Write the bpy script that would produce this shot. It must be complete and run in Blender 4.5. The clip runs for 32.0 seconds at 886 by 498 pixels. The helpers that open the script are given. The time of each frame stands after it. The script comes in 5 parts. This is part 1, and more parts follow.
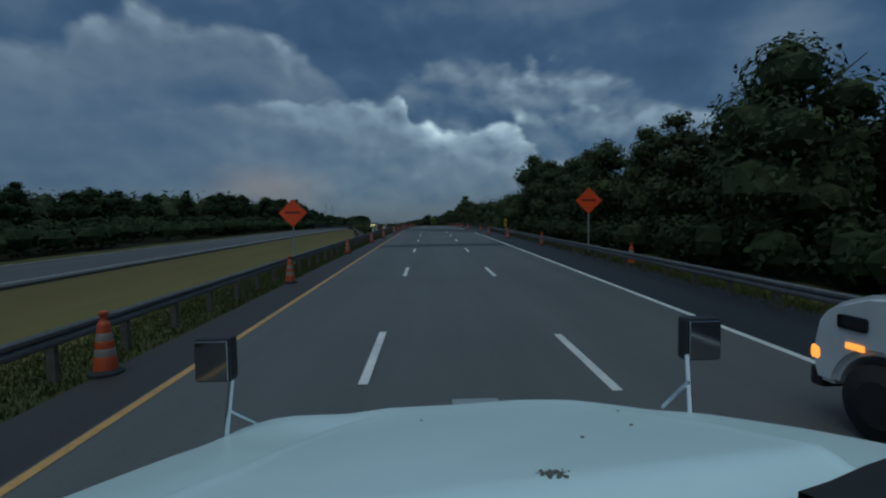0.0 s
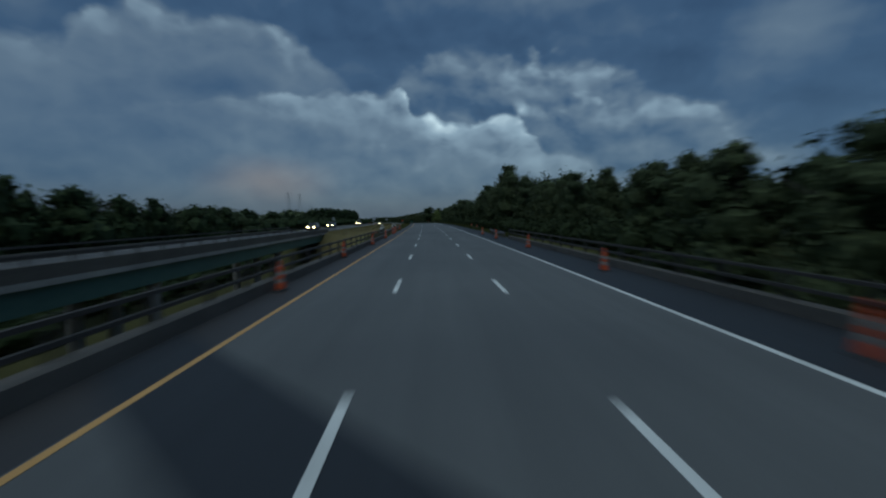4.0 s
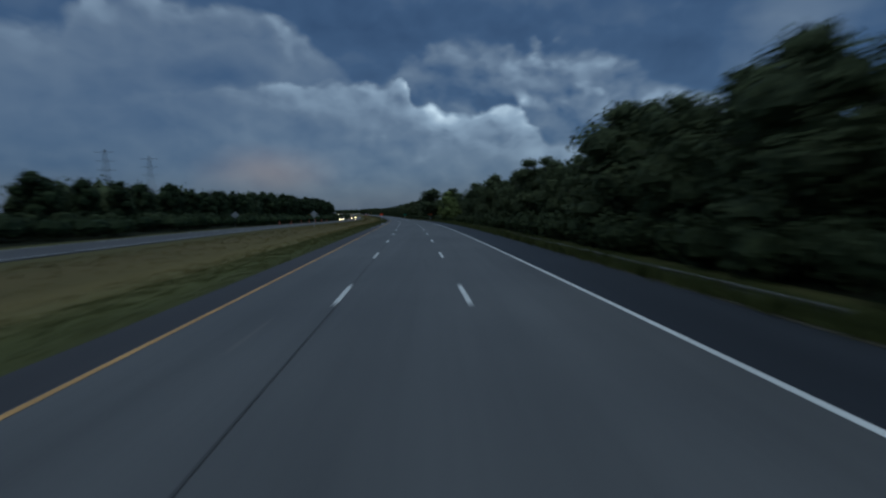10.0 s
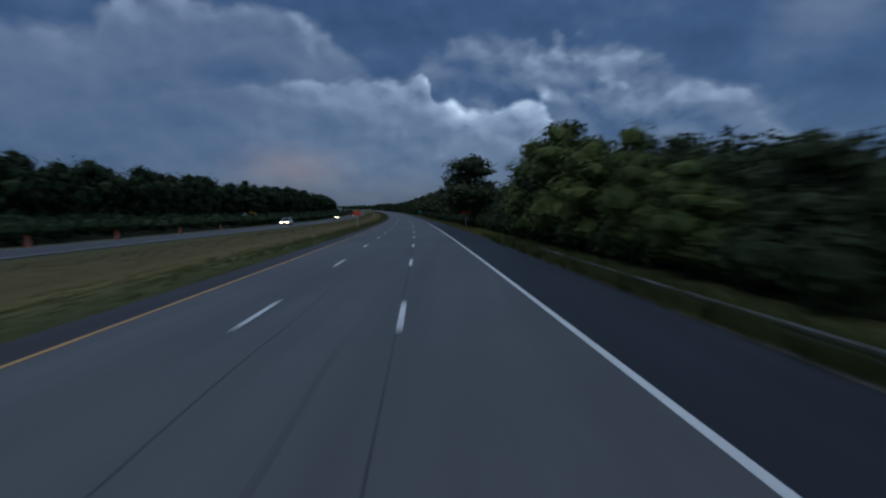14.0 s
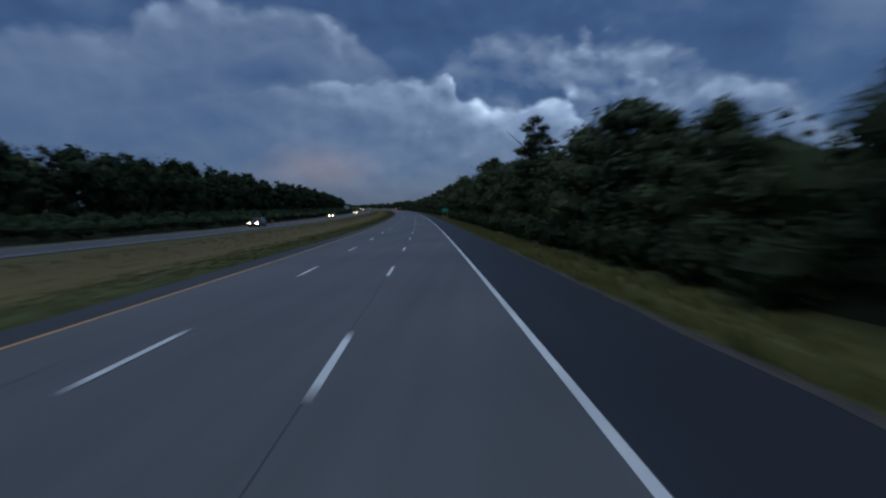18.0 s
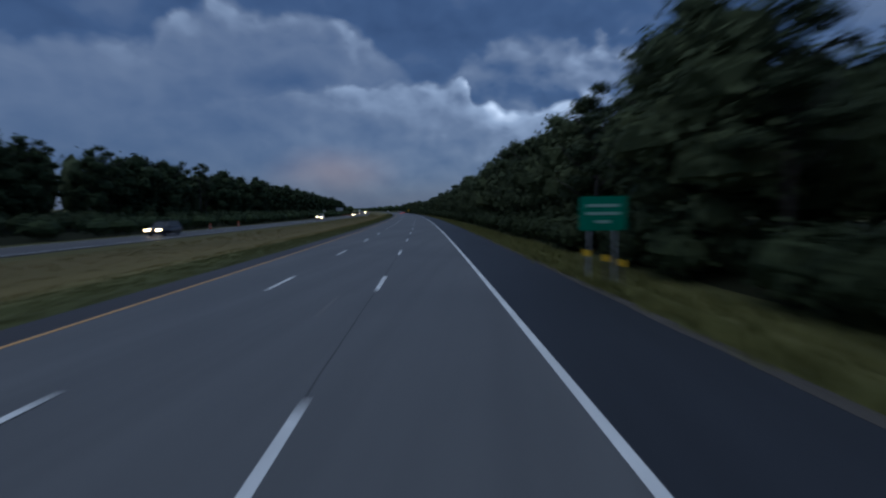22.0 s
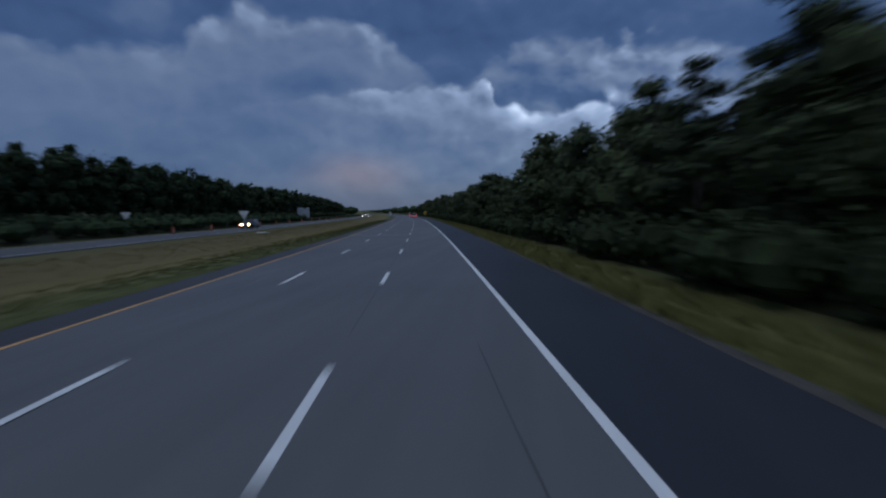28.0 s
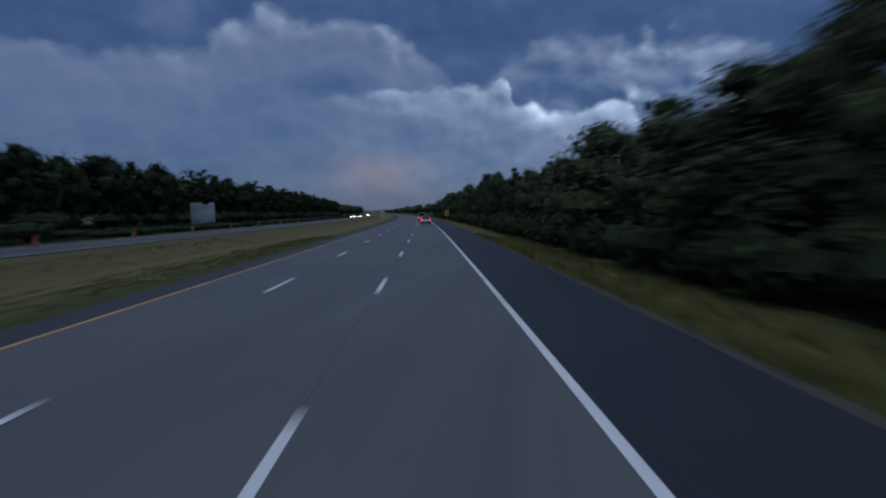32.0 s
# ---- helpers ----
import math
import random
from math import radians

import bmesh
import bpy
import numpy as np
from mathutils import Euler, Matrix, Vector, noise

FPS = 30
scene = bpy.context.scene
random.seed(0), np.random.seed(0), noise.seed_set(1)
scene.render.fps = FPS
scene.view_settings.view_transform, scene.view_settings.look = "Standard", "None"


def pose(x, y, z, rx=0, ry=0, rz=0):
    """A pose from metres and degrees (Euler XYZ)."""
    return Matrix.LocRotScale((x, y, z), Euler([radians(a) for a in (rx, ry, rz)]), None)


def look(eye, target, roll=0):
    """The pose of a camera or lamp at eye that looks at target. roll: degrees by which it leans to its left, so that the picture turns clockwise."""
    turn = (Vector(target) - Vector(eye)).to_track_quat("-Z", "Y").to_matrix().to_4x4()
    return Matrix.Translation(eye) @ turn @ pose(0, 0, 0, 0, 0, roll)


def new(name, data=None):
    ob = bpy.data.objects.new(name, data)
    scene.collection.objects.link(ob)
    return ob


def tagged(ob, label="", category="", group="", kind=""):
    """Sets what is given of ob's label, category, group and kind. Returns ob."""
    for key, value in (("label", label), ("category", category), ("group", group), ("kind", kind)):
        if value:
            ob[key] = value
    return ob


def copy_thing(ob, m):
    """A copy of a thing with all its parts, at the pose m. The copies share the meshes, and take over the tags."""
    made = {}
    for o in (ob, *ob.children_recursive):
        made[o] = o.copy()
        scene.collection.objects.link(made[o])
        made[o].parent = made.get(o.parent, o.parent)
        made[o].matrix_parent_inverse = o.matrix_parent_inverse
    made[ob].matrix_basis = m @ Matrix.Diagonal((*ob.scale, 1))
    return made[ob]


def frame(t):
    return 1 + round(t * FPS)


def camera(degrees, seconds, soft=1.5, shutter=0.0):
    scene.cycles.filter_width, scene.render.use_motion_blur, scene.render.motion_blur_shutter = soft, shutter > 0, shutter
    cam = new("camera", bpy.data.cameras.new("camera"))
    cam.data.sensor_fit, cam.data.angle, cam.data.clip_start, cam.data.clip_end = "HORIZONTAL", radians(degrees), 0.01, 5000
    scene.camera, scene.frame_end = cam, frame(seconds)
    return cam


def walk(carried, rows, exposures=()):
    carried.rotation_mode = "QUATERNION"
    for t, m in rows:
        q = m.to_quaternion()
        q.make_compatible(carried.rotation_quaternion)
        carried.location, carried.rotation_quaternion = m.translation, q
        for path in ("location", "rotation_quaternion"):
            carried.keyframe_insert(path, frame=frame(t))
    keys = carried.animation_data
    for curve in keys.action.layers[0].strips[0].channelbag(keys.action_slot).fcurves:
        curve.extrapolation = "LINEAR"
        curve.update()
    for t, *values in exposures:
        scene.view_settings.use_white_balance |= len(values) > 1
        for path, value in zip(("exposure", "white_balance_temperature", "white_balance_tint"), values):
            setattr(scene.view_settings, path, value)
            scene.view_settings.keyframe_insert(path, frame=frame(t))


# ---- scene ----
cam = camera(87.2, 32.0, soft=2.2, shutter=0.9)
PATH = [
    (0.0, -0.81, 0.00, 2.57, 87.18, 0.85, -1.77),
    (0.033, -0.81, 0.00, 2.57, 87.18, 0.85, -1.77),
    (0.1, -0.81, 1.10, 2.60, 87.18, 0.84, -1.78),
    (0.2, -0.82, 4.20, 2.68, 87.17, 0.82, -1.81),
    (0.4, -0.84, 10.70, 2.85, 87.17, 0.78, -1.87),
    (0.7, -0.87, 19.90, 3.09, 87.15, 0.71, -1.95),
    (1.0, -0.90, 28.95, 3.33, 87.14, 0.65, -2.03),
    (2.0, -0.65, 57.96, 4.02, 86.72, 0.72, -1.70),
    (3.0, -0.67, 86.00, 4.54, 86.31, 0.81, -1.55),
    (6.0, -0.53, 170.90, 5.15, 86.57, 0.82, -1.71),
    (7.0, -0.61, 202.41, 5.26, 86.82, 0.76, -1.48),
    (8.0, -0.81, 231.41, 5.36, 85.49, 0.76, -1.53),
    (9.0, -1.19, 258.52, 5.44, 85.52, 0.66, -1.08),
    (10.0, -1.61, 286.78, 5.49, 85.24, 0.74, -1.48),
    (11.0, -2.04, 315.26, 5.52, 85.16, 0.78, -0.83),
    (12.0, -2.61, 343.56, 5.49, 84.95, 0.73, -0.03),
    (13.0, -3.67, 371.07, 5.33, 84.76, 0.69, 0.49),
    (14.0, -4.88, 398.82, 5.06, 84.78, 0.64, 1.00),
    (17.0, -10.22, 483.90, 4.00, 84.92, 0.68, 3.15),
    (18.0, -12.74, 511.88, 3.64, 84.73, 0.64, 3.99),
    (19.0, -15.69, 539.87, 3.28, 84.98, 0.70, 4.30),
    (20.0, -18.81, 568.56, 2.97, 84.80, 0.70, 4.89),
    (21.0, -22.16, 596.69, 2.77, 85.24, 0.71, 5.20),
    (22.0, -25.63, 624.63, 2.65, 85.16, 0.71, 5.76),
    (23.0, -29.57, 652.79, 2.58, 85.31, 0.69, 6.37),
    (24.0, -33.68, 681.14, 2.54, 85.33, 0.69, 7.12),
    (25.0, -37.96, 708.51, 2.53, 85.55, 0.71, 6.97),
    (28.0, -51.98, 791.90, 2.53, 85.43, 0.70, 8.54),
    (29.0, -57.11, 819.51, 2.53, 85.46, 0.71, 9.08),
    (30.0, -62.56, 847.64, 2.53, 85.21, 0.70, 10.00),
    (31.0, -68.08, 873.87, 2.53, 85.54, 0.74, 9.77),
    (32.0, -73.89, 901.36, 2.53, 85.43, 0.70, 10.67),
]
walk(cam, [(t, pose(x, y, z, rx, ry, rz)) for t, x, y, z, rx, ry, rz in PATH],
     [(0.0, 0.02, 5990, -7), (8.0, 0.04, 5920, -4), (13.0, 0.06, 5660, 6), (20.0, 0.15, 5540, 10), (32.0, 0.15, 5620, 14)])

# ---- world: storm clouds at dusk ----
world = bpy.data.worlds.new("storm_sky")
scene.world = world
world.use_nodes = True
wt = world.node_tree
wt.nodes.clear()


def wn(kind, **settings):
    n = wt.nodes.new(kind)
    for k, v in settings.items():
        if k == "operation":
            n.operation = v
    return n


def feed(sock, value):
    if hasattr(value, "links"):
        wt.links.new(value, sock)
    else:
        sock.default_value = value


def wmath(op, a, b=0.0, c=0.0, clamp=False):
    n = wn("ShaderNodeMath", operation=op)
    n.use_clamp = clamp
    for i, v in enumerate((a, b, c)):
        feed(n.inputs[i], v)
    return n.outputs[0]


def wvec(op, a, b=(0, 0, 0)):
    n = wn("ShaderNodeVectorMath", operation=op)
    feed(n.inputs[0], a)
    if op != "LENGTH":
        feed(n.inputs[1], b)
    return n.outputs["Value"] if op in ("LENGTH", "DOT_PRODUCT") else n.outputs[0]


def wnoise(vec, scale, detail=4.0, rough=0.55, distort=0.0, out="Fac"):
    n = wn("ShaderNodeTexNoise")
    feed(n.inputs["Vector"], vec)
    n.inputs["Scale"].default_value, n.inputs["Detail"].default_value = scale, detail
    n.inputs["Roughness"].default_value, n.inputs["Distortion"].default_value = rough, distort
    return n.outputs[out]


def wrange(v, a, b, c, d, smooth=True):
    n = wn("ShaderNodeMapRange")
    n.interpolation_type = "SMOOTHSTEP" if smooth else "LINEAR"
    for i, x in enumerate((v, a, b, c, d)):
        feed(n.inputs[i], x)
    return n.outputs[0]


def wmix(f, a, b):
    n = wn("ShaderNodeMix")
    n.data_type = "RGBA"
    feed(n.inputs[0], f)
    feed(n.inputs[6], a)
    feed(n.inputs[7], b)
    return n.outputs[2]


coord = wn("ShaderNodeTexCoord").outputs["Generated"]
sep = wn("ShaderNodeSeparateXYZ")
feed(sep.inputs[0], coord)
azim = wmath("MULTIPLY", wmath("ARCTAN2", sep.outputs[0], sep.outputs[1]), 57.2958)
elev = wmath("MULTIPLY", wmath("ARCSINE", sep.outputs[2]), 57.2958)
comb = wn("ShaderNodeCombineXYZ")
feed(comb.inputs[0], azim)
feed(comb.inputs[1], elev)
plane = comb.outputs[0]
# two scales of slow turbulence bend the sky's plan; rounded heaps of vapour come from cells of three sizes
bend = wvec("SUBTRACT", wnoise(wvec("MULTIPLY", plane, (0.09, 0.14, 1)), 1.0, 2.0, 0.45, 0.0, "Color"), (0.5, 0.5, 0.5))
fine = wvec("SUBTRACT", wnoise(wvec("MULTIPLY", plane, (0.32, 0.45, 1)), 1.0, 2.5, 0.5, 0.0, "Color"), (0.5, 0.5, 0.5))
puff = wvec("ADD", wvec("ADD", plane, wvec("MULTIPLY", bend, (3.2, 2.0, 0))), wvec("MULTIPLY", fine, (1.7, 1.3, 0)))


def cells(where, scale):
    n = wn("ShaderNodeTexVoronoi")
    n.voronoi_dimensions, n.feature = "2D", "SMOOTH_F1"
    feed(n.inputs["Vector"], where)
    n.inputs["Scale"].default_value, n.inputs["Smoothness"].default_value = scale, 0.6
    return n.outputs["Distance"]


def heaps(where):
    q = wvec("MULTIPLY", where, (1.0, 1.5, 1.0))
    total = wmath("MULTIPLY", cells(q, 0.15), -0.62)
    total = wmath("MULTIPLY_ADD", cells(q, 0.36), -0.30, total)
    return wmath("MULTIPLY_ADD", cells(q, 0.85), -0.11, total)


heap = heaps(puff)
relief = wmath("SUBTRACT", heap, heaps(wvec("ADD", puff, (0.8, 1.1, 0))))      # lit from the upper right
wisp = wnoise(wvec("MULTIPLY", puff, (0.07, 0.15, 1)), 1.0, 3.0, 0.45)

# cloud masses, back to front: azimuth and elevation of the upper edge (degrees), brightness of its rim, cover
LEFT_MASS = [(-60, 15, 0, 1), (-42.0, 16.6, 0.04, 1), (-39.0, 17.8, 0.10, 1), (-36.8, 17.6, 0.06, 1), (-34.4, 20.4, 0.14, 1), (-32.0, 20.6, 0.10, 1), (-30.4, 22.2, 0.18, 1), (-27.5, 21.2, 0.12, 1), (-22.5, 21.4, 0.05, 1), (-18.4, 21.6, 0.06, 1), (-16.6, 20.4, 0.22, 1), (-13.4, 19.8, 0.10, 0.9), (-11.0, 17.4, 0.03, 0.7), (-8.0, 13.5, 0.0, 0.5), (-4.0, 10.0, 0, 0.2)]
MIDDLE_MASS = [(-36.0, 11.0, 0.0, 0.0), (-25.5, 12.8, 0.0, 0.25), (-20.4, 13.6, 0.04, 0.75), (-14.6, 14.5, 0.10, 1), (-10.0, 14.8, 0.14, 1), (-6.1, 14.6, 0.20, 1), (-4.1, 14.8, 0.26, 1), (-2.6, 14.0, 0.26, 1), (-1.6, 12.4, 0.16, 1), (1.3, 12.1, 0.42, 1), (3.2, 10.9, 0.24, 1), (4.7, 11.0, 0.12, 1), (6.2, 12.2, 0.24, 1), (8.6, 12.5, 0.50, 1), (10.4, 11.6, 0.48, 1), (11.9, 9.8, 0.20, 1), (14.0, 7.9, 0.04, 0.9), (18.0, 6.6, 0.02, 0.7), (25.0, 4.6, 0.0, 0.4), (40, 2, 0, 0)]
UPPER_MASS = [(-9.0, 14.0, 0.0, 0.0), (-5.0, 16.2, 0.02, 0.7), (-2.7, 17.8, 0.02, 0.75), (0.9, 19.2, 0.06, 0.9), (5.0, 19.0, 0.08, 1), (8.6, 18.5, 0.14, 1), (11.0, 18.6, 0.34, 1), (12.6, 19.0, 0.62, 1), (14.1, 17.8, 0.30, 1), (16.8, 17.6, 0.18, 1), (20.6, 17.4, 0.24, 1), (21.8, 15.9, 0.14, 1), (25.2, 13.9, 0.08, 0.9), (28.0, 12.4, 0.10, 0.8), (31.1, 11.7, 0.10, 0.7), (35.0, 9.0, 0.04, 0.5), (42, 5.6, 0, 0)]
RIGHT_MASS = [(8.0, 11.0, 0.0, 0.0), (12.0, 12.8, 0.10, 0.8), (15.6, 13.5, 0.16, 1), (18.6, 13.6, 0.26, 1), (22.0, 12.6, 0.14, 1), (26.0, 11.8, 0.14, 1), (30.6, 11.4, 0.20, 0.9), (33.4, 8.5, 0.12, 0.7), (37.6, 5.7, 0.04, 0.5), (42, 3.5, 0.0, 0.0)]
LOW_MASS = [(-14.0, 8.4, 0.0, 0.0), (-9.0, 9.2, 0.06, 0.5), (-5.6, 8.6, 0.14, 0.8), (-3.0, 6.6, 0.06, 0.8), (1.2, 8.1, 0.06, 0.9), (3.6, 9.0, 0.14, 1), (7.0, 8.6, 0.20, 1), (10.2, 7.5, 0.10, 1), (14.8, 7.0, 0.18, 0.9), (17.4, 5.9, 0.14, 0.8), (21.0, 4.6, 0.02, 0.5), (30, 3.4, 0.0, 0.0)]
# mass, softness of the edge, depth of the lit rim, brightness at the top, brightness at the foot, depth of the foot, opacity, heaping of the edge, relief
LAYERS = [(UPPER_MASS, 2.0, 1.8, 0.32, 0.17, 6.5, 0.92, 3.2, 0.42), (RIGHT_MASS, 1.3, 1.4, 0.30, 0.20, 4.0, 0.9, 2.6, 0.36), (LEFT_MASS, 1.3, 2.2, 0.275, 0.185, 12.0, 0.97, 2.4, 0.10),
          (MIDDLE_MASS, 0.7, 1.7, 0.36, 0.225, 9.0, 0.96, 2.2, 0.20), (LOW_MASS, 1.6, 1.2, 0.31, 0.22, 3.6, 0.7, 2.2, 0.16)]
psep = wn("ShaderNodeSeparateXYZ")
feed(psep.inputs[0], puff)
pu, pw = psep.outputs[0], psep.outputs[1]
light = wmath("MULTIPLY_ADD", wisp, 0.30, -0.03)
light = wmath("MULTIPLY_ADD", relief, 0.12, light)
for knots, soft_edge, rim_depth, body, foot, foot_depth, opaque, heaping, carve in LAYERS:
    strip = wn("ShaderNodeValToRGB")
    feed(strip.inputs[0], wmath("MULTIPLY_ADD", pu, 1 / 120, 0.5))
    els = strip.color_ramp.elements
    for i, (u, w, rim, cover) in enumerate(knots):
        e = els[0] if i == 0 else els.new(u / 120 + 0.5)
        if i == 0:
            els.remove(els[1])
        e.position, e.color = u / 120 + 0.5, (w / 30, rim, cover, 1)
    chan = wn("ShaderNodeSeparateColor")
    feed(chan.inputs[0], strip.outputs[0])
    deep = wmath("SUBTRACT", wmath("MULTIPLY", chan.outputs[0], 30.0), pw)
    deep = wmath("MULTIPLY_ADD", wmath("ADD", heap, 0.46), heaping, deep)
    mask = wmath("MULTIPLY", wrange(deep, -soft_edge * 0.4, soft_edge, 0.0, opaque), chan.outputs[2])
    inner = wmath("MAXIMUM", deep, 0.0)
    lit = wmath("MULTIPLY", chan.outputs[1], wmath("EXPONENT", wmath("MULTIPLY", inner, -1 / rim_depth)))
    lit = wmath("MULTIPLY", lit, wmath("MULTIPLY_ADD", relief, 3.0, 1.1))
    tone = wrange(inner, 0.0, foot_depth, body, foot)
    tone = wmath("MULTIPLY", tone, wmath("MULTIPLY_ADD", wisp, 0.36, 0.82))
    tone = wmath("ADD", wmath("MULTIPLY_ADD", relief, carve, tone), lit)
    blend = wn("ShaderNodeMix")
    feed(blend.inputs[0], mask)
    feed(blend.inputs[2], light)
    feed(blend.inputs[3], tone)
    light = blend.outputs[0]


def lump(where, u, w, a, b, amount):
    q = wvec("MULTIPLY", wvec("SUBTRACT", where, (u, w, 0)), (1 / a, 1 / b, 0))
    return wrange(wvec("LENGTH", q), 1.15, 0.0, 0.0, amount)


for u, w, a, b, k in [(10.9, 12.9, 1.1, 1.2, 0.34), (37.0, 17.5, 7.0, 6.0, 0.20), (12.0, 24.5, 14.0, 2.4, 0.16), (-40.0, 22.0, 6.0, 5.0, 0.10), (-23.0, 15.2, 6.0, 1.8, -0.06), (28.0, 16.0, 6.0, 2.6, -0.05)]:
    light = wmath("ADD", light, lump(puff, u, w, a, b, k))
# an overcast sky is brighter towards the zenith
light = wmath("ADD", light, wrange(elev, 24.0, 60.0, 0.0, 0.42))
ramp = wn("ShaderNodeValToRGB")
feed(ramp.inputs[0], light)
stops = [(0.0, (0.020, 0.040, 0.092, 1)), (0.14, (0.040, 0.070, 0.138, 1)), (0.30, (0.107, 0.137, 0.198, 1)),
         (0.55, (0.265, 0.318, 0.40, 1)), (1.0, (0.84, 0.91, 0.98, 1))]
ramp.color_ramp.elements[0].position, ramp.color_ramp.elements[0].color = stops[0]
ramp.color_ramp.elements[1].position, ramp.color_ramp.elements[1].color = stops[-1]
for p, c in stops[1:-1]:
    ramp.color_ramp.elements.new(p).color = c
cloud = ramp.outputs[0]
# low orange gap of dusk
glow = lump(puff, -18.5, 4.6, 8.5, 3.4, 0.44)
cloud = wmix(glow, cloud, (0.27, 0.19, 0.17, 1))
# the rain haze near the horizon
cloud = wmix(wrange(elev, 5.0, 0.0, 0.0, 0.6), cloud, (0.068, 0.080, 0.110, 1))
sky = wn("ShaderNodeTexSky")
sky.sky_type, sky.sun_disc = "NISHITA", False
sky.sun_elevation, sky.sun_rotation = radians(40), radians(200)
dim = wn("ShaderNodeMix")
dim.data_type, dim.blend_type = "RGBA", "ADD"
dim.inputs[0].default_value = 0.008
feed(dim.inputs[6], cloud)
feed(dim.inputs[7], sky.outputs[0])
back = wn("ShaderNodeBackground")
feed(back.inputs[0], dim.outputs[2])
back.inputs[1].default_value = 1.0
feed(wn("ShaderNodeOutputWorld").inputs[0], back.outputs[0])

lamp = bpy.data.lights.new("veiled_sun", "SUN")
lamp.energy, lamp.angle, lamp.color = 0.41, radians(50), (1.0, 0.96, 0.92)
new("veiled_sun", lamp).matrix_world = look((0, 0, 60), (12, 26, 0))

# ---- materials ----
M = {}


def material(name, build):
    m = bpy.data.materials.new(name)
    m.use_nodes = True
    nt = m.node_tree
    bsdf = nt.nodes["Principled BSDF"]
    build(nt, bsdf)
    M[name] = m
    return m


def link(nt, a, b):
    nt.links.new(a, b)


def mnoise(nt, scale, detail=4.0, rough=0.6, stretch=None, space="Object"):
    tc = nt.nodes.new("ShaderNodeTexCoord") if space != "World" else nt.nodes.new("ShaderNodeNewGeometry")
    out = tc.outputs["Position"] if space == "World" else tc.outputs[space]
    if stretch:
        mp = nt.nodes.new("ShaderNodeMapping")
        mp.inputs["Scale"].default_value = stretch
        link(nt, out, mp.inputs[0])
        out = mp.outputs[0]
    n = nt.nodes.new("ShaderNodeTexNoise")
    n.inputs["Scale"].default_value, n.inputs["Detail"].default_value, n.inputs["Roughness"].default_value = scale, detail, rough
    link(nt, out, n.inputs["Vector"])
    return n.outputs["Fac"]


def mramp(nt, fac, *stops):
    r = nt.nodes.new("ShaderNodeValToRGB")
    link(nt, fac, r.inputs[0])
    e = r.color_ramp.elements
    e[0].position, e[0].color = stops[0][0], (*stops[0][1], 1)
    e[1].position, e[1].color = stops[-1][0], (*stops[-1][1], 1)
    for p, c in stops[1:-1]:
        e.new(p).color = (*c, 1)
    return r.outputs[0]


def mmix(nt, fac, a, b, blend="MIX"):
    n = nt.nodes.new("ShaderNodeMix")
    n.data_type, n.blend_type = "RGBA", blend
    for sock, v in ((n.inputs[0], fac), (n.inputs[6], a), (n.inputs[7], b)):
        if hasattr(v, "links"):
            link(nt, v, sock)
        else:
            sock.default_value = v if not isinstance(v, tuple) else (*v, 1)
    return n.outputs[2]


def mbump(nt, bsdf, fac, strength, distance=0.01):
    b = nt.nodes.new("ShaderNodeBump")
    b.inputs["Strength"].default_value, b.inputs["Distance"].default_value = strength, distance
    link(nt, fac, b.inputs["Height"])
    link(nt, b.outputs[0], bsdf.inputs["Normal"])


def mottled(lo, hi, scale=3.0, rough=0.8, metal=0.0, big=0.25, bump=0.0, space="World", spread=0.25):
    def build(nt, bsdf):
        grain = mnoise(nt, scale, 5.0, 0.65, None, space)
        wide = mnoise(nt, scale * big * 0.3, 3.0, 0.5, None, space)
        col = mramp(nt, grain, (0.5 - spread, lo), (0.5 + spread, hi))
        col = mmix(nt, 0.6, col, mramp(nt, wide, (0.3, (0.72, 0.72, 0.72)), (0.7, (1.25, 1.25, 1.25))), "MULTIPLY")
        link(nt, col, bsdf.inputs["Base Color"])
        bsdf.inputs["Roughness"].default_value, bsdf.inputs["Metallic"].default_value = rough, metal
        if rough > 0.92:
            bsdf.inputs["Specular IOR Level"].default_value = 0.08
        if bump:
            mbump(nt, bsdf, grain, bump)
    return build


def asphalt(lo, hi, streak, gloss=0.5):
    def build(nt, bsdf):
        grit = mnoise(nt, 60.0, 4.0, 0.7, None, "World")
        wear = mnoise(nt, 0.5, 5.0, 0.6, (1.6, 0.06, 1.0), "World")
        patch = mnoise(nt, 0.12, 4.0, 0.55, None, "World")
        col = mramp(nt, grit, (0.25, lo), (0.75, hi))
        col = mmix(nt, streak, col, mramp(nt, wear, (0.3, (0.6, 0.6, 0.6)), (0.7, (1.35, 1.35, 1.35))), "MULTIPLY")
        col = mmix(nt, 0.6, col, mramp(nt, patch, (0.3, (0.75, 0.76, 0.78)), (0.7, (1.2, 1.2, 1.18))), "MULTIPLY")
        link(nt, col, bsdf.inputs["Base Color"])
        bsdf.inputs["Roughness"].default_value = 0.62
        bsdf.inputs["Specular IOR Level"].default_value = gloss
        mbump(nt, bsdf, grit, 0.35, 0.004)
    return build


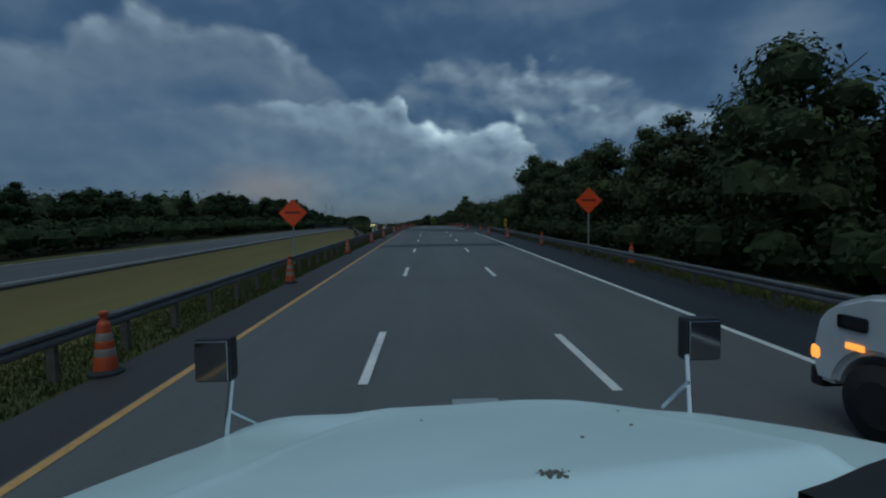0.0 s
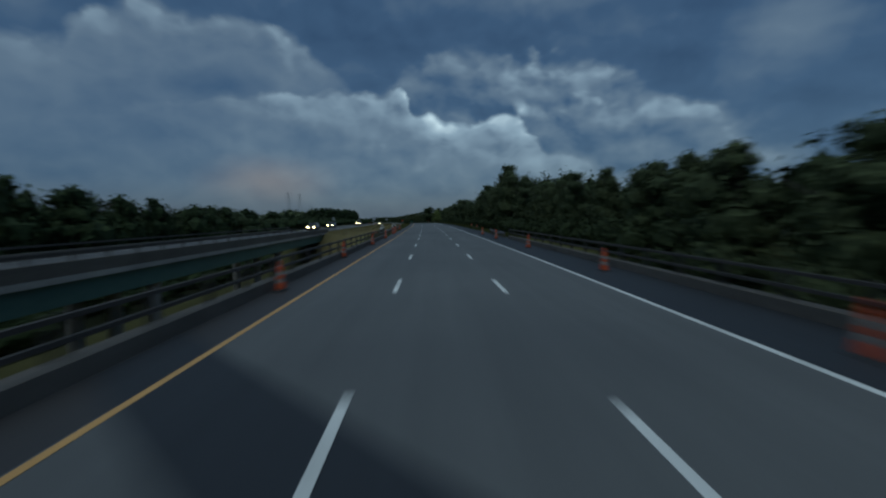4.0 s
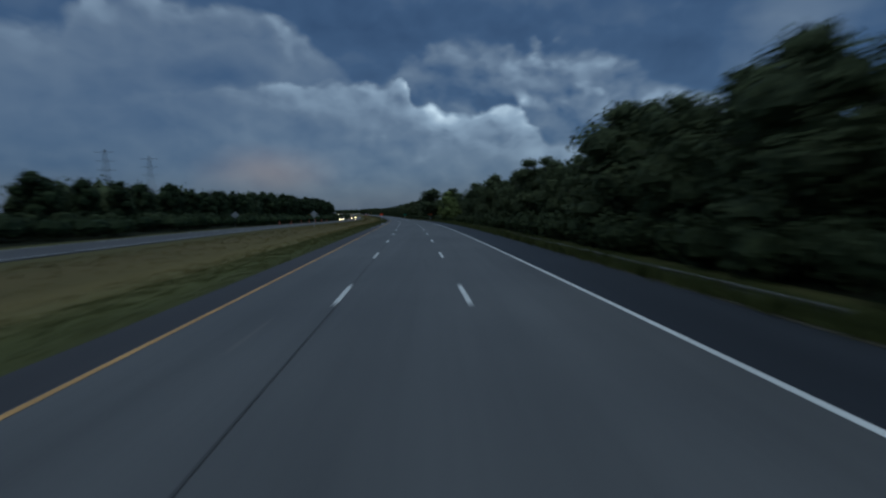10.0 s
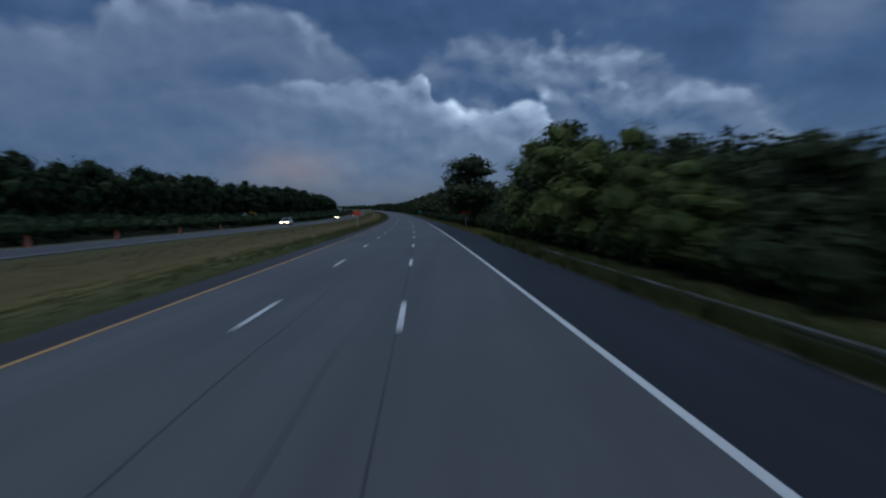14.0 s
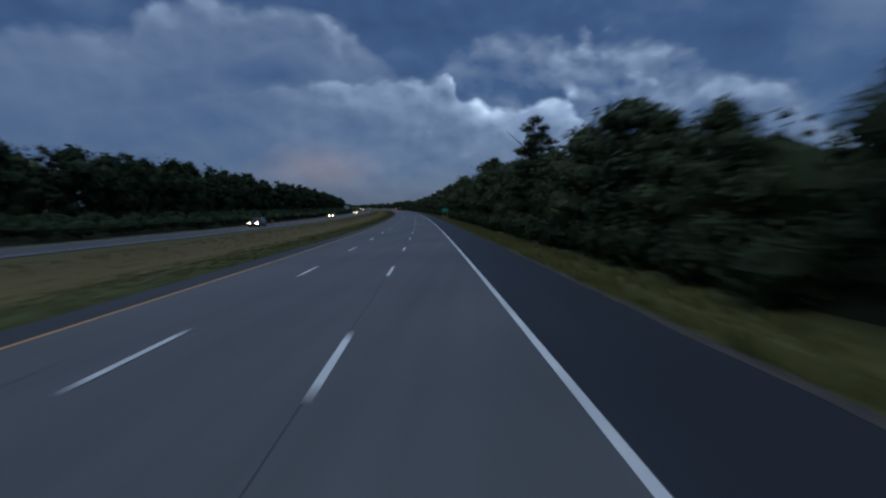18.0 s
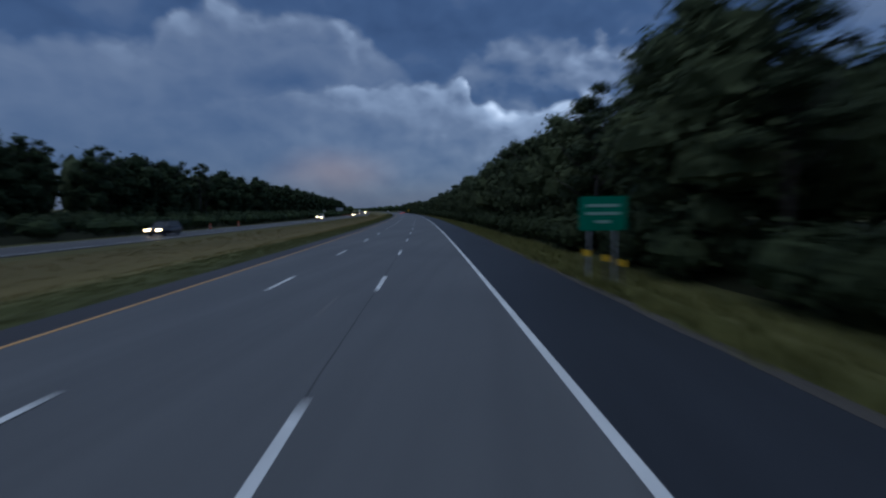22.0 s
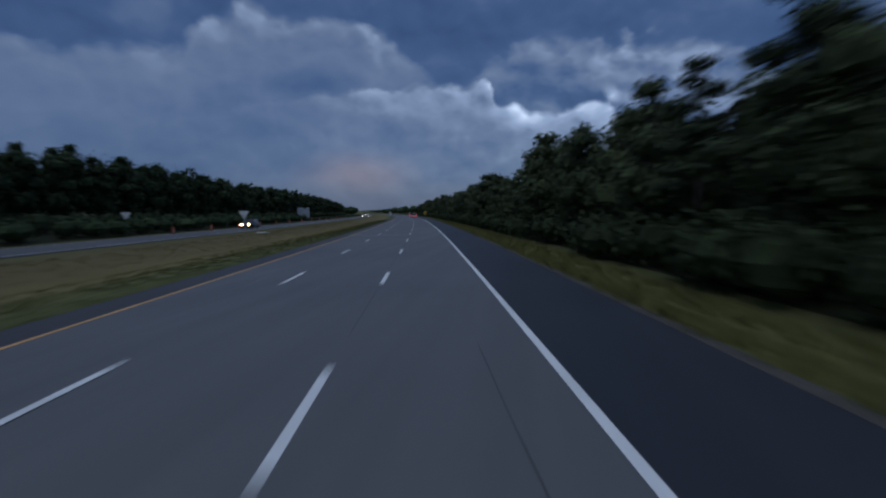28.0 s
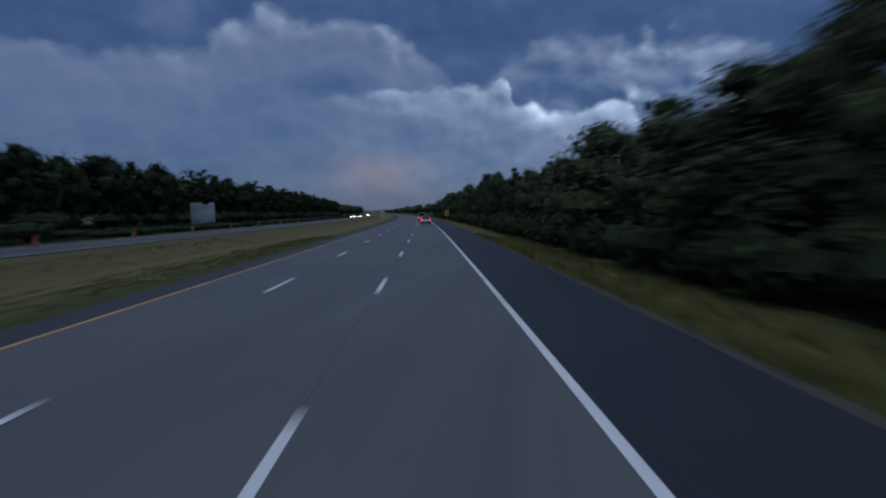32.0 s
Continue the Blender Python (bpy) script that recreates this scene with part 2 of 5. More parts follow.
def foliage(dark, pale):
    def build(nt, bsdf):
        info = nt.nodes.new("ShaderNodeObjectInfo").outputs["Random"]
        isle = nt.nodes.new("ShaderNodeNewGeometry").outputs["Random Per Island"]
        col = mramp(nt, isle, (0.0, dark), (1.0, pale))
        col = mmix(nt, 0.5, col, mramp(nt, info, (0.0, (0.7, 0.75, 0.7)), (1.0, (1.3, 1.25, 1.1))), "MULTIPLY")
        link(nt, col, bsdf.inputs["Base Color"])
        bsdf.inputs["Roughness"].default_value = 0.8
        bsdf.inputs["Specular IOR Level"].default_value = 0.08
    return build


def plain(color, rough=0.5, metal=0.0, var=0.15, scale=8.0):
    lo = tuple(c * (1 - var) for c in color)
    hi = tuple(min(1, c * (1 + var)) for c in color)
    return mottled(lo, hi, scale, rough, metal, 0.3, 0.0, "Object", 0.3)


def glowing(color, strength):
    def build(nt, bsdf):
        bsdf.inputs["Base Color"].default_value = (*color, 1)
        bsdf.inputs["Emission Color"].default_value = (*color, 1)
        bsdf.inputs["Emission Strength"].default_value = strength
    return build


def field_grass(nt, bsdf):
    """Mown and unmown strips follow the road: the mesh carries each point's distance from the road's axis."""
    fine = mnoise(nt, 14.0, 4.0, 0.7, None, "World")
    tuft = mnoise(nt, 0.5, 4.0, 0.55, (1.0, 0.15, 1.0), "World")
    wide = mnoise(nt, 0.07, 3.0, 0.5, (1.0, 0.25, 1.0), "World")
    reach = nt.nodes.new("ShaderNodeAttribute")
    reach.attribute_name = "reach"
    shift = nt.nodes.new("ShaderNodeMath")
    shift.operation = "MULTIPLY_ADD"
    link(nt, wide, shift.inputs[0])
    shift.inputs[1].default_value = 5.0
    link(nt, reach.outputs["Fac"], shift.inputs[2])
    span = nt.nodes.new("ShaderNodeMapRange")
    span.inputs[1].default_value, span.inputs[2].default_value = -30.0, 20.0
    link(nt, shift.outputs[0], span.inputs[0])
    at = lambda d: (d + 2.5 + 30.0) / 50.0
    col = mramp(nt, span.outputs[0], (at(-24), (0.095, 0.095, 0.042)), (at(-18), (0.135, 0.112, 0.052)), (at(-13.5), (0.165, 0.138, 0.058)), (at(-10.5), (0.168, 0.152, 0.062)),
                (at(-8), (0.112, 0.120, 0.046)), (at(-6.5), (0.085, 0.092, 0.037)), (at(9), (0.105, 0.112, 0.043)), (at(12), (0.135, 0.134, 0.052)), (at(15), (0.075, 0.078, 0.03)))
    col = mmix(nt, 0.35, col, mramp(nt, tuft, (0.3, (0.7, 0.75, 0.7)), (0.7, (1.3, 1.22, 1.2))), "MULTIPLY")
    col = mmix(nt, 0.4, col, mramp(nt, fine, (0.25, (0.6, 0.6, 0.6)), (0.75, (1.4, 1.4, 1.4))), "MULTIPLY")
    link(nt, col, bsdf.inputs["Base Color"])
    bsdf.inputs["Roughness"].default_value = 0.9
    bsdf.inputs["Specular IOR Level"].default_value = 0.1
    mbump(nt, bsdf, fine, 0.6, 0.04)


material("lane_asphalt", asphalt((0.074, 0.076, 0.076), (0.150, 0.153, 0.152), 0.4))
material("shoulder_asphalt", asphalt((0.017, 0.0195, 0.0245), (0.040, 0.045, 0.055), 0.4, 0.3))
material("dirty_shoulder", asphalt((0.026, 0.024, 0.026), (0.056, 0.052, 0.053), 0.4))
material("new_asphalt", asphalt((0.019, 0.023, 0.029), (0.038, 0.045, 0.055), 0.3))
material("pale_asphalt", asphalt((0.10, 0.098, 0.092), (0.19, 0.185, 0.175), 0.4))
material("old_asphalt", asphalt((0.050, 0.049, 0.050), (0.108, 0.105, 0.104), 0.5))
material("seam_tar", plain((0.066, 0.067, 0.069), 0.7))
material("road_paint_white", mottled((0.62, 0.64, 0.62), (0.88, 0.89, 0.86), 9.0, 0.6, 0.0, 0.3, 0.1))
material("road_paint_yellow", mottled((0.48, 0.27, 0.085), (0.70, 0.41, 0.145), 9.0, 0.6, 0.0, 0.3, 0.1))
material("field_grass", field_grass)
material("grass_blade", foliage((0.125, 0.11, 0.046), (0.19, 0.155, 0.066)))
material("mown_blade", foliage((0.088, 0.098, 0.038), (0.135, 0.132, 0.052)))
material("verge_blade", foliage((0.056, 0.074, 0.026), (0.095, 0.104, 0.038)))
material("dry_verge_blade", foliage((0.105, 0.115, 0.042), (0.165, 0.162, 0.060)))
material("dull_steel", mottled((0.10, 0.104, 0.108), (0.19, 0.194, 0.20), 5.0, 0.7, 0.2, 0.3, 0.0))
material("leaf_broad", foliage((0.054, 0.071, 0.039), (0.092, 0.115, 0.058)))
material("young_leaf", foliage((0.085, 0.112, 0.036), (0.135, 0.165, 0.058)))
material("shrub_leaf", foliage((0.045, 0.06, 0.022), (0.12, 0.12, 0.05)))
material("dry_leaf", foliage((0.10, 0.05, 0.022), (0.24, 0.12, 0.05)))
# darker copy of the tree leaf, with the wood's inner shade in its colour
material("shaded_leaf", foliage((0.025, 0.036, 0.019), (0.052, 0.070, 0.034)))
material("leaf_pine", foliage((0.036, 0.052, 0.030), (0.070, 0.092, 0.048)))
material("bark", mottled((0.03, 0.026, 0.022), (0.075, 0.064, 0.054), 6.0, 0.9, 0.0, 0.3, 0.4, "Object"))
material("galvanised_steel", mottled((0.30, 0.32, 0.33), (0.5, 0.52, 0.53), 5.0, 0.5, 0.6, 0.3, 0.0))
material("weathered_post", mottled((0.07, 0.062, 0.054), (0.15, 0.133, 0.115), 5.0, 0.85, 0.0, 0.3, 0.2))
material("concrete", mottled((0.26, 0.25, 0.235), (0.4, 0.39, 0.37), 4.0, 0.85, 0.0, 0.2, 0.2))
material("verge_gravel", mottled((0.04, 0.037, 0.033), (0.13, 0.12, 0.105), 14.0, 0.95, 0.0, 0.3, 0.4))
material("rusty_steel", mottled((0.034, 0.031, 0.029), (0.08, 0.072, 0.066), 5.0, 0.8, 0.1, 0.3, 0.0))
material("old_concrete", mottled((0.075, 0.068, 0.06), (0.155, 0.142, 0.126), 4.0, 0.9, 0.0, 0.2, 0.2))
material("scuffed_asphalt", asphalt((0.064, 0.064, 0.064), (0.13, 0.13, 0.13), 0.4))
material("girder_green", mottled((0.05, 0.11, 0.10), (0.09, 0.17, 0.15), 2.0, 0.6, 0.1, 0.2, 0.0))
material("drum_orange", plain((0.5, 0.08, 0.022), 0.5, 0.0, 0.1))
material("drum_white", plain((0.29, 0.25, 0.225), 0.4, 0.0, 0.1))
material("rubber", plain((0.022, 0.022, 0.023), 0.8))
material("sign_orange", plain((0.95, 0.10, 0.02), 0.4, 0.0, 0.06))
material("sign_green", plain((0.0, 0.19, 0.11), 0.4, 0.0, 0.08))
material("sign_white", plain((0.75, 0.76, 0.74), 0.45, 0.0, 0.06))
material("worn_lettering", plain((0.24, 0.42, 0.35), 0.5, 0.0, 0.1))
material("sign_back", plain((0.42, 0.44, 0.46), 0.45, 0.4, 0.12))
material("bare_aluminium", plain((0.50, 0.54, 0.58), 0.5, 0.1, 0.12))
material("sign_black", plain((0.02, 0.02, 0.02), 0.5))
material("faded_black", plain((0.30, 0.035, 0.014), 0.5, 0.0, 0.1))
material("sign_yellow", plain((0.8, 0.5, 0.03), 0.4, 0.0, 0.06))
material("car_white", plain((0.72, 0.74, 0.76), 0.25, 0.0, 0.04))
material("car_dark", plain((0.03, 0.033, 0.04), 0.3, 0.0, 0.1))
material("car_silver", plain((0.42, 0.44, 0.47), 0.3, 0.5, 0.06))
material("car_red", plain((0.35, 0.03, 0.025), 0.3, 0.0, 0.06))
material("tinted_glass", plain((0.012, 0.014, 0.018), 0.08, 0.0, 0.05))
material("tail_light", glowing((1.0, 0.04, 0.03), 2.2))
material("head_light", glowing((1.0, 0.66, 0.3), 22.0))
material("amber_light", glowing((1.0, 0.32, 0.05), 1.3))
material("chrome", plain((0.7, 0.72, 0.74), 0.15, 1.0, 0.05))
material("black_plastic", plain((0.018, 0.018, 0.02), 0.45))
material("machine_yellow", plain((0.62, 0.36, 0.03), 0.5, 0.0, 0.15))
# litter colour taken down near black, so it holds the shade under the trees
material("shaded_forest_floor", mottled((0.010, 0.014, 0.007), (0.028, 0.03, 0.016), 3.0, 0.95, 0.0, 0.3, 0.5))
material("mirror_glass", plain((0.36, 0.37, 0.38), 0.05, 1.0, 0.02))
material("hood_paint", plain((0.76, 0.94, 0.96), 0.3, 0.0, 0.05, 3.0))
material("stain", plain((0.16, 0.16, 0.14), 0.9))
material("far_woods", foliage((0.024, 0.038, 0.02), (0.055, 0.078, 0.036)))


# ---- the road's line: heading and grade along its length ----
def profile(knots):
    v = np.interp(SS, [k[0] for k in knots], [k[1] for k in knots])
    return np.radians(np.convolve(np.pad(v, 30, mode="edge"), np.ones(61) / 61, "valid"))


SS = np.arange(-400, 3001, 1.0)
HEAD = profile([(-400, 0), (120, 0), (240, 0.9), (906, 12.3), (1500, 20.5), (3000, 20.5)])
GRADE = profile([(-400, 1.6), (40, 1.5), (85, 0.9), (130, 0.2), (230, 0.2), (330, 0.0), (390, -0.7), (540, -0.75), (610, -0.2), (700, 0), (3000, 0)])
ROADX = np.concatenate([[0], np.cumsum(-np.sin(HEAD))[:-1]])
ROADY = np.concatenate([[0], np.cumsum(np.cos(HEAD))[:-1]])
ROADZ = np.concatenate([[0], np.cumsum(np.tan(GRADE))[:-1]])
ROADX, ROADY, ROADZ = ROADX - ROADX[400], ROADY - ROADY[400], ROADZ - ROADZ[400]


def spot(s, d, h=0.0):
    """World place at s metres along the road, d to the right of the middle lane's axis, h over the road."""
    a = np.interp(s, SS, HEAD)
    return (np.interp(s, SS, ROADX) + d * np.cos(a), np.interp(s, SS, ROADY) + d * np.sin(a), np.interp(s, SS, ROADZ) + h)


def stand(s, d, h=0.0, turn=0.0):
    """Pose at that place, facing along the road, turned left by so many degrees."""
    x, y, z = spot(s, d, h)
    return pose(float(x), float(y), float(z), 0, 0, float(np.degrees(np.interp(s, SS, HEAD))) + turn)


def smooth(a, b, v):
    t = np.clip((v - a) / (b - a), 0, 1)
    return t * t * (3 - 2 * t)


OPP_IN = lambda s: np.interp(s, [0, 60, 200, 400], [-17.0, -18.0, -21.6, -23.4])   # near edge of the other carriageway


def land(s, d):
    """Height of the ground over the road's own height: ditch, median, the cutting under the bridges, far rises."""
    s, d = np.asarray(s, float), np.asarray(d, float)
    h = np.full(np.broadcast(s, d).shape, -0.06)
    h = h - 0.55 * smooth(9.0, 11.5, d) + 1.0 * smooth(13.0, 26.0, d)
    mid = (OPP_IN(s) - 6.3) / 2
    h = h - 0.7 * np.exp(-((d - mid) / 3.6) ** 2)
    h = h + 0.8 * smooth(-46.0, -64.0, d)
    h = h + 9.0 * smooth(300.0, 700.0, np.abs(d)) + 10 * smooth(1700, 2600, s)
    gully = smooth(97, 113, s + 1.1 * (d + 5)) * (1 - smooth(153, 172, s + np.where(d < -5, 2.3, 1.1) * np.clip(d + 5, -22, 60)))
    return h - 7.5 * gully


# ---- mesh helpers ----
def mesh_object(name, verts, faces, mat, parent=None, smooth_shade=False):
    me = bpy.data.meshes.new(name)
    me.from_pydata([tuple(v) for v in verts], [], [tuple(f) for f in faces])
    me.materials.append(M[mat])
    if smooth_shade:
        me.polygons.foreach_set("use_smooth", [True] * len(me.polygons))
    me.update()
    ob = new(name, me)
    if parent:
        ob.parent = parent
    return ob


def part(name, bm, mat, parent, label="", smooth_shade=False):
    me = bpy.data.meshes.new(name)
    bmesh.ops.recalc_face_normals(bm, faces=bm.faces)
    bm.to_mesh(me)
    bm.free()
    me.materials.append(M[mat])
    if smooth_shade:
        me.polygons.foreach_set("use_smooth", [True] * len(me.polygons))
    ob = new(name, me)
    ob.parent = parent
    if label:
        ob["label"] = label
    return ob


def thing(name, m, label, category, group="", kind=""):
    ob = new(name)
    ob.matrix_world = m
    ob.empty_display_size = 0.2
    return tagged(ob, label, category, group, kind)


def box(x0, x1, y0, y1, z0, z1, bevel=0.0, bm=None):
    bm = bm or bmesh.new()
    m = Matrix.Translation(((x0 + x1) / 2, (y0 + y1) / 2, (z0 + z1) / 2)) @ Matrix.Diagonal((x1 - x0, y1 - y0, z1 - z0, 1))
    made = bmesh.ops.create_cube(bm, size=1, matrix=m)
    if bevel:
        es = list({e for v in made["verts"] for e in v.link_edges})
        bmesh.ops.bevel(bm, geom=es, offset=bevel, segments=2, affect="EDGES", profile=0.6)
    return bm


def rod(a, b, r0, r1=None, n=10, bm=None):
    bm = bm or bmesh.new()
    a, b = Vector(a), Vector(b)
    d = b - a
    m = Matrix.Translation((a + b) / 2) @ d.to_track_quat("Z", "Y").to_matrix().to_4x4()
    bmesh.ops.create_cone(bm, cap_ends=True, segments=n, radius1=r0, radius2=r1 if r1 is not None else r0, depth=d.length, matrix=m)
    return bm


def lathe(profile_rz, n=20, bm=None):
    bm = bm or bmesh.new()
    rings = []
    for r, z in profile_rz:
        rings.append([bm.verts.new((r * math.cos(2 * math.pi * i / n), r * math.sin(2 * math.pi * i / n), z)) for i in range(n)])
    for a, b in zip(rings, rings[1:]):
        for i in range(n):
            bm.faces.new((a[i], a[(i + 1) % n], b[(i + 1) % n], b[i]))
    bm.faces.new(rings[0][::-1])
    bm.faces.new(rings[-1])
    return bm


def prism(outline, y0, y1, bm=None, axis="y"):
    """A closed outline pushed along an axis; the outline is (x, z) pairs for y, (y, z) pairs for x."""
    bm = bm or bmesh.new()
    put = (lambda p, t: (p[0], t, p[1])) if axis == "y" else (lambda p, t: (t, p[0], p[1]))
    a = [bm.verts.new(put(p, y0)) for p in outline]
    b = [bm.verts.new(put(p, y1)) for p in outline]
    n = len(outline)
    for i in range(n):
        bm.faces.new((a[i], a[(i + 1) % n], b[(i + 1) % n], b[i]))
    bm.faces.new(a[::-1])
    bm.faces.new(b)
    return bm


def ribbon(name, s_values, section, mat, parent=None, offset=None, closed=False):
    """A section of (d, h) pairs drawn along the road."""
    s_values = np.asarray(s_values, float)
    cols = []
    for d, h in section:
        dd = d + (offset(s_values) if offset else 0.0)
        x, y, z = spot(s_values, dd, h)
        cols.append(np.stack([x, y, z], 1))
    verts = np.stack(cols, 1).reshape(-1, 3)
    k, n = len(section), len(s_values)
    faces = []
    for i in range(n - 1):
        for j in range(k if closed else k - 1):
            a, b = i * k + j, i * k + (j + 1) % k
            faces.append((a, b, b + k, a + k))
    if closed:
        faces.append(tuple(range(k))[::-1])
        faces.append(tuple(range((n - 1) * k, n * k)))
    return mesh_object(name, verts, faces, mat, parent)


# ---- ground ----
gs = np.concatenate([np.arange(-300, -40, 20), np.arange(-40, 1100, 4), np.arange(1100, 2990, 40)])
gd = np.concatenate([np.arange(-900, -60, 60), np.arange(-60, -5, 2.2), np.arange(-5, 9, 3.4), np.arange(9, 40, 1.6), np.arange(42, 120, 12), np.arange(120, 900, 60)])
S2, D2 = np.meshgrid(gs, gd, indexing="ij")
gx, gy, gz = spot(S2, D2)
gz = gz + land(S2, D2)
nd = len(gd)
gf = [(i * nd + j, i * nd + j + 1, (i + 1) * nd + j + 1, (i + 1) * nd + j) for i in range(len(gs) - 1) for j in range(nd - 1)]
ground = mesh_object("ground", np.stack([gx, gy, gz], -1).reshape(-1, 3), gf, "field_grass", None, True)
ground.data.attributes.new("reach", "FLOAT", "POINT").data.foreach_set("value", D2.ravel().astype(np.float32))
tagged(ground, "dry yellow-green grass verge, median and fields along the highway", "ground", "", "structure")

# ---- road ----
YELLOW, WHITE, LEFT_EDGE, RIGHT_EDGE = -4.9, 5.57, -6.35, 8.95
run = np.arange(-120, 2000, 4.0)
road = ribbon("road", run, [(YELLOW - 0.1, -0.35), (YELLOW - 0.1, 0.0), (-1.83, 0.03), (1.83, 0.04), (WHITE + 0.1, 0.02), (WHITE + 0.1, -0.35)], "lane_asphalt")
tagged(road, "worn grey asphalt highway carriageway with three lanes", "road", "", "structure")
sh_r = ribbon("shoulder_right", run, [(WHITE + 0.1, -0.35), (WHITE + 0.1, 0.012), (RIGHT_EDGE, -0.03), (RIGHT_EDGE + 0.12, -0.35)], "shoulder_asphalt")
tagged(sh_r, "dark smooth asphalt shoulder beside the lanes", "shoulder", "", "structure")
sh_l = ribbon("shoulder_left", run, [(LEFT_EDGE - 0.12, -0.35), (LEFT_EDGE, -0.04), (YELLOW - 0.1, -0.008), (YELLOW - 0.1, -0.35)], "dirty_shoulder")
tagged(sh_l, "narrow dark asphalt shoulder along the grass median", "shoulder", "", "structure")
# painted edge lines, broken where fresh asphalt covers them
PATCH_NEAR, PATCH_FAR = (lambda d: 73.3 - 1.62 * d), (lambda d: 91.0 - 1.57 * d)
for a, b in ((-120, PATCH_NEAR(WHITE)), (PATCH_FAR(WHITE), 1996)):
    ribbon("edge_line_white", np.append(np.arange(a, b, 4.0), b), [(WHITE - 0.08, 0.026), (WHITE + 0.08, 0.026)], "road_paint_white", road)
for a, b in ((-120, PATCH_NEAR(YELLOW)), (PATCH_FAR(YELLOW), 1996)):
    ribbon("edge_line_yellow", np.append(np.arange(a, b, 4.0), b), [(YELLOW - 0.06, 0.006), (YELLOW + 0.08, 0.008)], "road_paint_yellow", road)


def wander(s):
    return np.array([0.07 * noise.noise((q * 0.11, 0.3, 0.0)) + 0.03 * noise.noise((q * 0.6, 7.0, 0.0)) for q in s])


def crown_height(d):
    return float(np.interp(d, [YELLOW, -1.83, 1.83, WHITE, RIGHT_EDGE], [0.0, 0.03, 0.04, 0.02, -0.03]))


# tarred joint under one line of lane dashes, in broken lengths, and a few old crack fillings
rng = np.random.default_rng(19)
s = 192.0
while s < 1150:
    long = 14 + 30 * rng.random()
    w = 0.008 + 0.013 * rng.random()
    side = -1.79 if s < 335 or 670 < s < 730 else 1.79
    ribbon("tar_seam", np.arange(s, s + long, 1.0), [(side - w, 0.0425), (side + w, 0.0425)], "seam_tar", road, wander)
    s += long + 10 * rng.random()
for k in range(20):
    s, d, w = 192 + 840 * rng.random(), float(rng.choice([-4.2, -2.6, -0.9, 0.9, 2.7, 4.6])) + 0.2 * rng.normal(), 0.006 + 0.009 * rng.random()
    h = crown_height(d) + 0.0045
    ribbon("crack_filling", np.arange(s, s + 4 + 14 * rng.random(), 0.6), [(d - w, h), (d + w, h)], "seam_tar", road, lambda q, j=k: np.array([0.22 * noise.noise((v * 0.22, j * 3.1, 0.0)) for v in q]))
# worn ghosts of an older dash line and dark tyre scuffs
for k in range(26):
    s = 192 + 29 * k + 18 * rng.random()
    d = float(rng.choice([-3.1, -0.55, 0.75, 3.2])) + 0.1 * rng.normal()
    h = crown_height(d) + 0.0035
    wide, long = (0.055, 2.6) if k % 3 == 0 else (0.04 + 0.05 * rng.random(), 4.0 + 9 * rng.random())
    ribbon("worn_mark", np.arange(s, s + long, 0.5), [(d - wide, h), (d + wide, h)], "pale_asphalt" if k % 3 == 0 else "scuffed_asphalt", road, wander)

# lane dashes, each a thin slab of paint
DASH, PERIOD, PHASE = 3.1, 12.192, 9.98
bm = box(-0.075, 0.075, -DASH, 0, 0, 0.006)
dash_mesh = bpy.data.meshes.new("lane_dash")
bm.to_mesh(dash_mesh)
bm.free()
dash_mesh.materials.append(M["road_paint_white"])
for d, shift in ((-1.83, 0.0), (1.83, -0.48)):
    for k in range(-2, 96):
        at_s = PHASE + shift + k * PERIOD
        if PATCH_NEAR(d) + 1.0 < at_s < PATCH_FAR(d) + 0.4:
            continue
        left = min(DASH, at_s - PATCH_FAR(d)) if at_s - DASH < PATCH_FAR(d) < at_s else DASH
        ob = new("lane_dash", dash_mesh) if left == DASH else part("lane_dash", box(-0.075, 0.075, -left, 0, 0, 0.006), "road_paint_white", road)
        ob.matrix_world = stand(at_s, d, 0.040) @ pose(0, 0, 0, float(np.degrees(np.interp(at_s - 1.5, SS, GRADE))))
        ob.parent = road


# thin rim of gravel and dust where the shoulder meets the verge
def ragged(s):
    return np.array([0.10 * noise.noise((q * 0.35, 4.0, 0.0)) + 0.06 * noise.noise((q * 1.3, 9.0, 0.0)) for q in s])


rim_run = np.arange(176, 1100, 1.5)
tagged(ribbon("gravel_rim", rim_run, [(RIGHT_EDGE - 0.16, -0.024), (RIGHT_EDGE + 0.02, -0.018), (RIGHT_EDGE + 0.24, -0.045)], "verge_gravel", None, ragged), "thin pale rim of gravel and dust along the shoulder", "gravel", "", "structure")


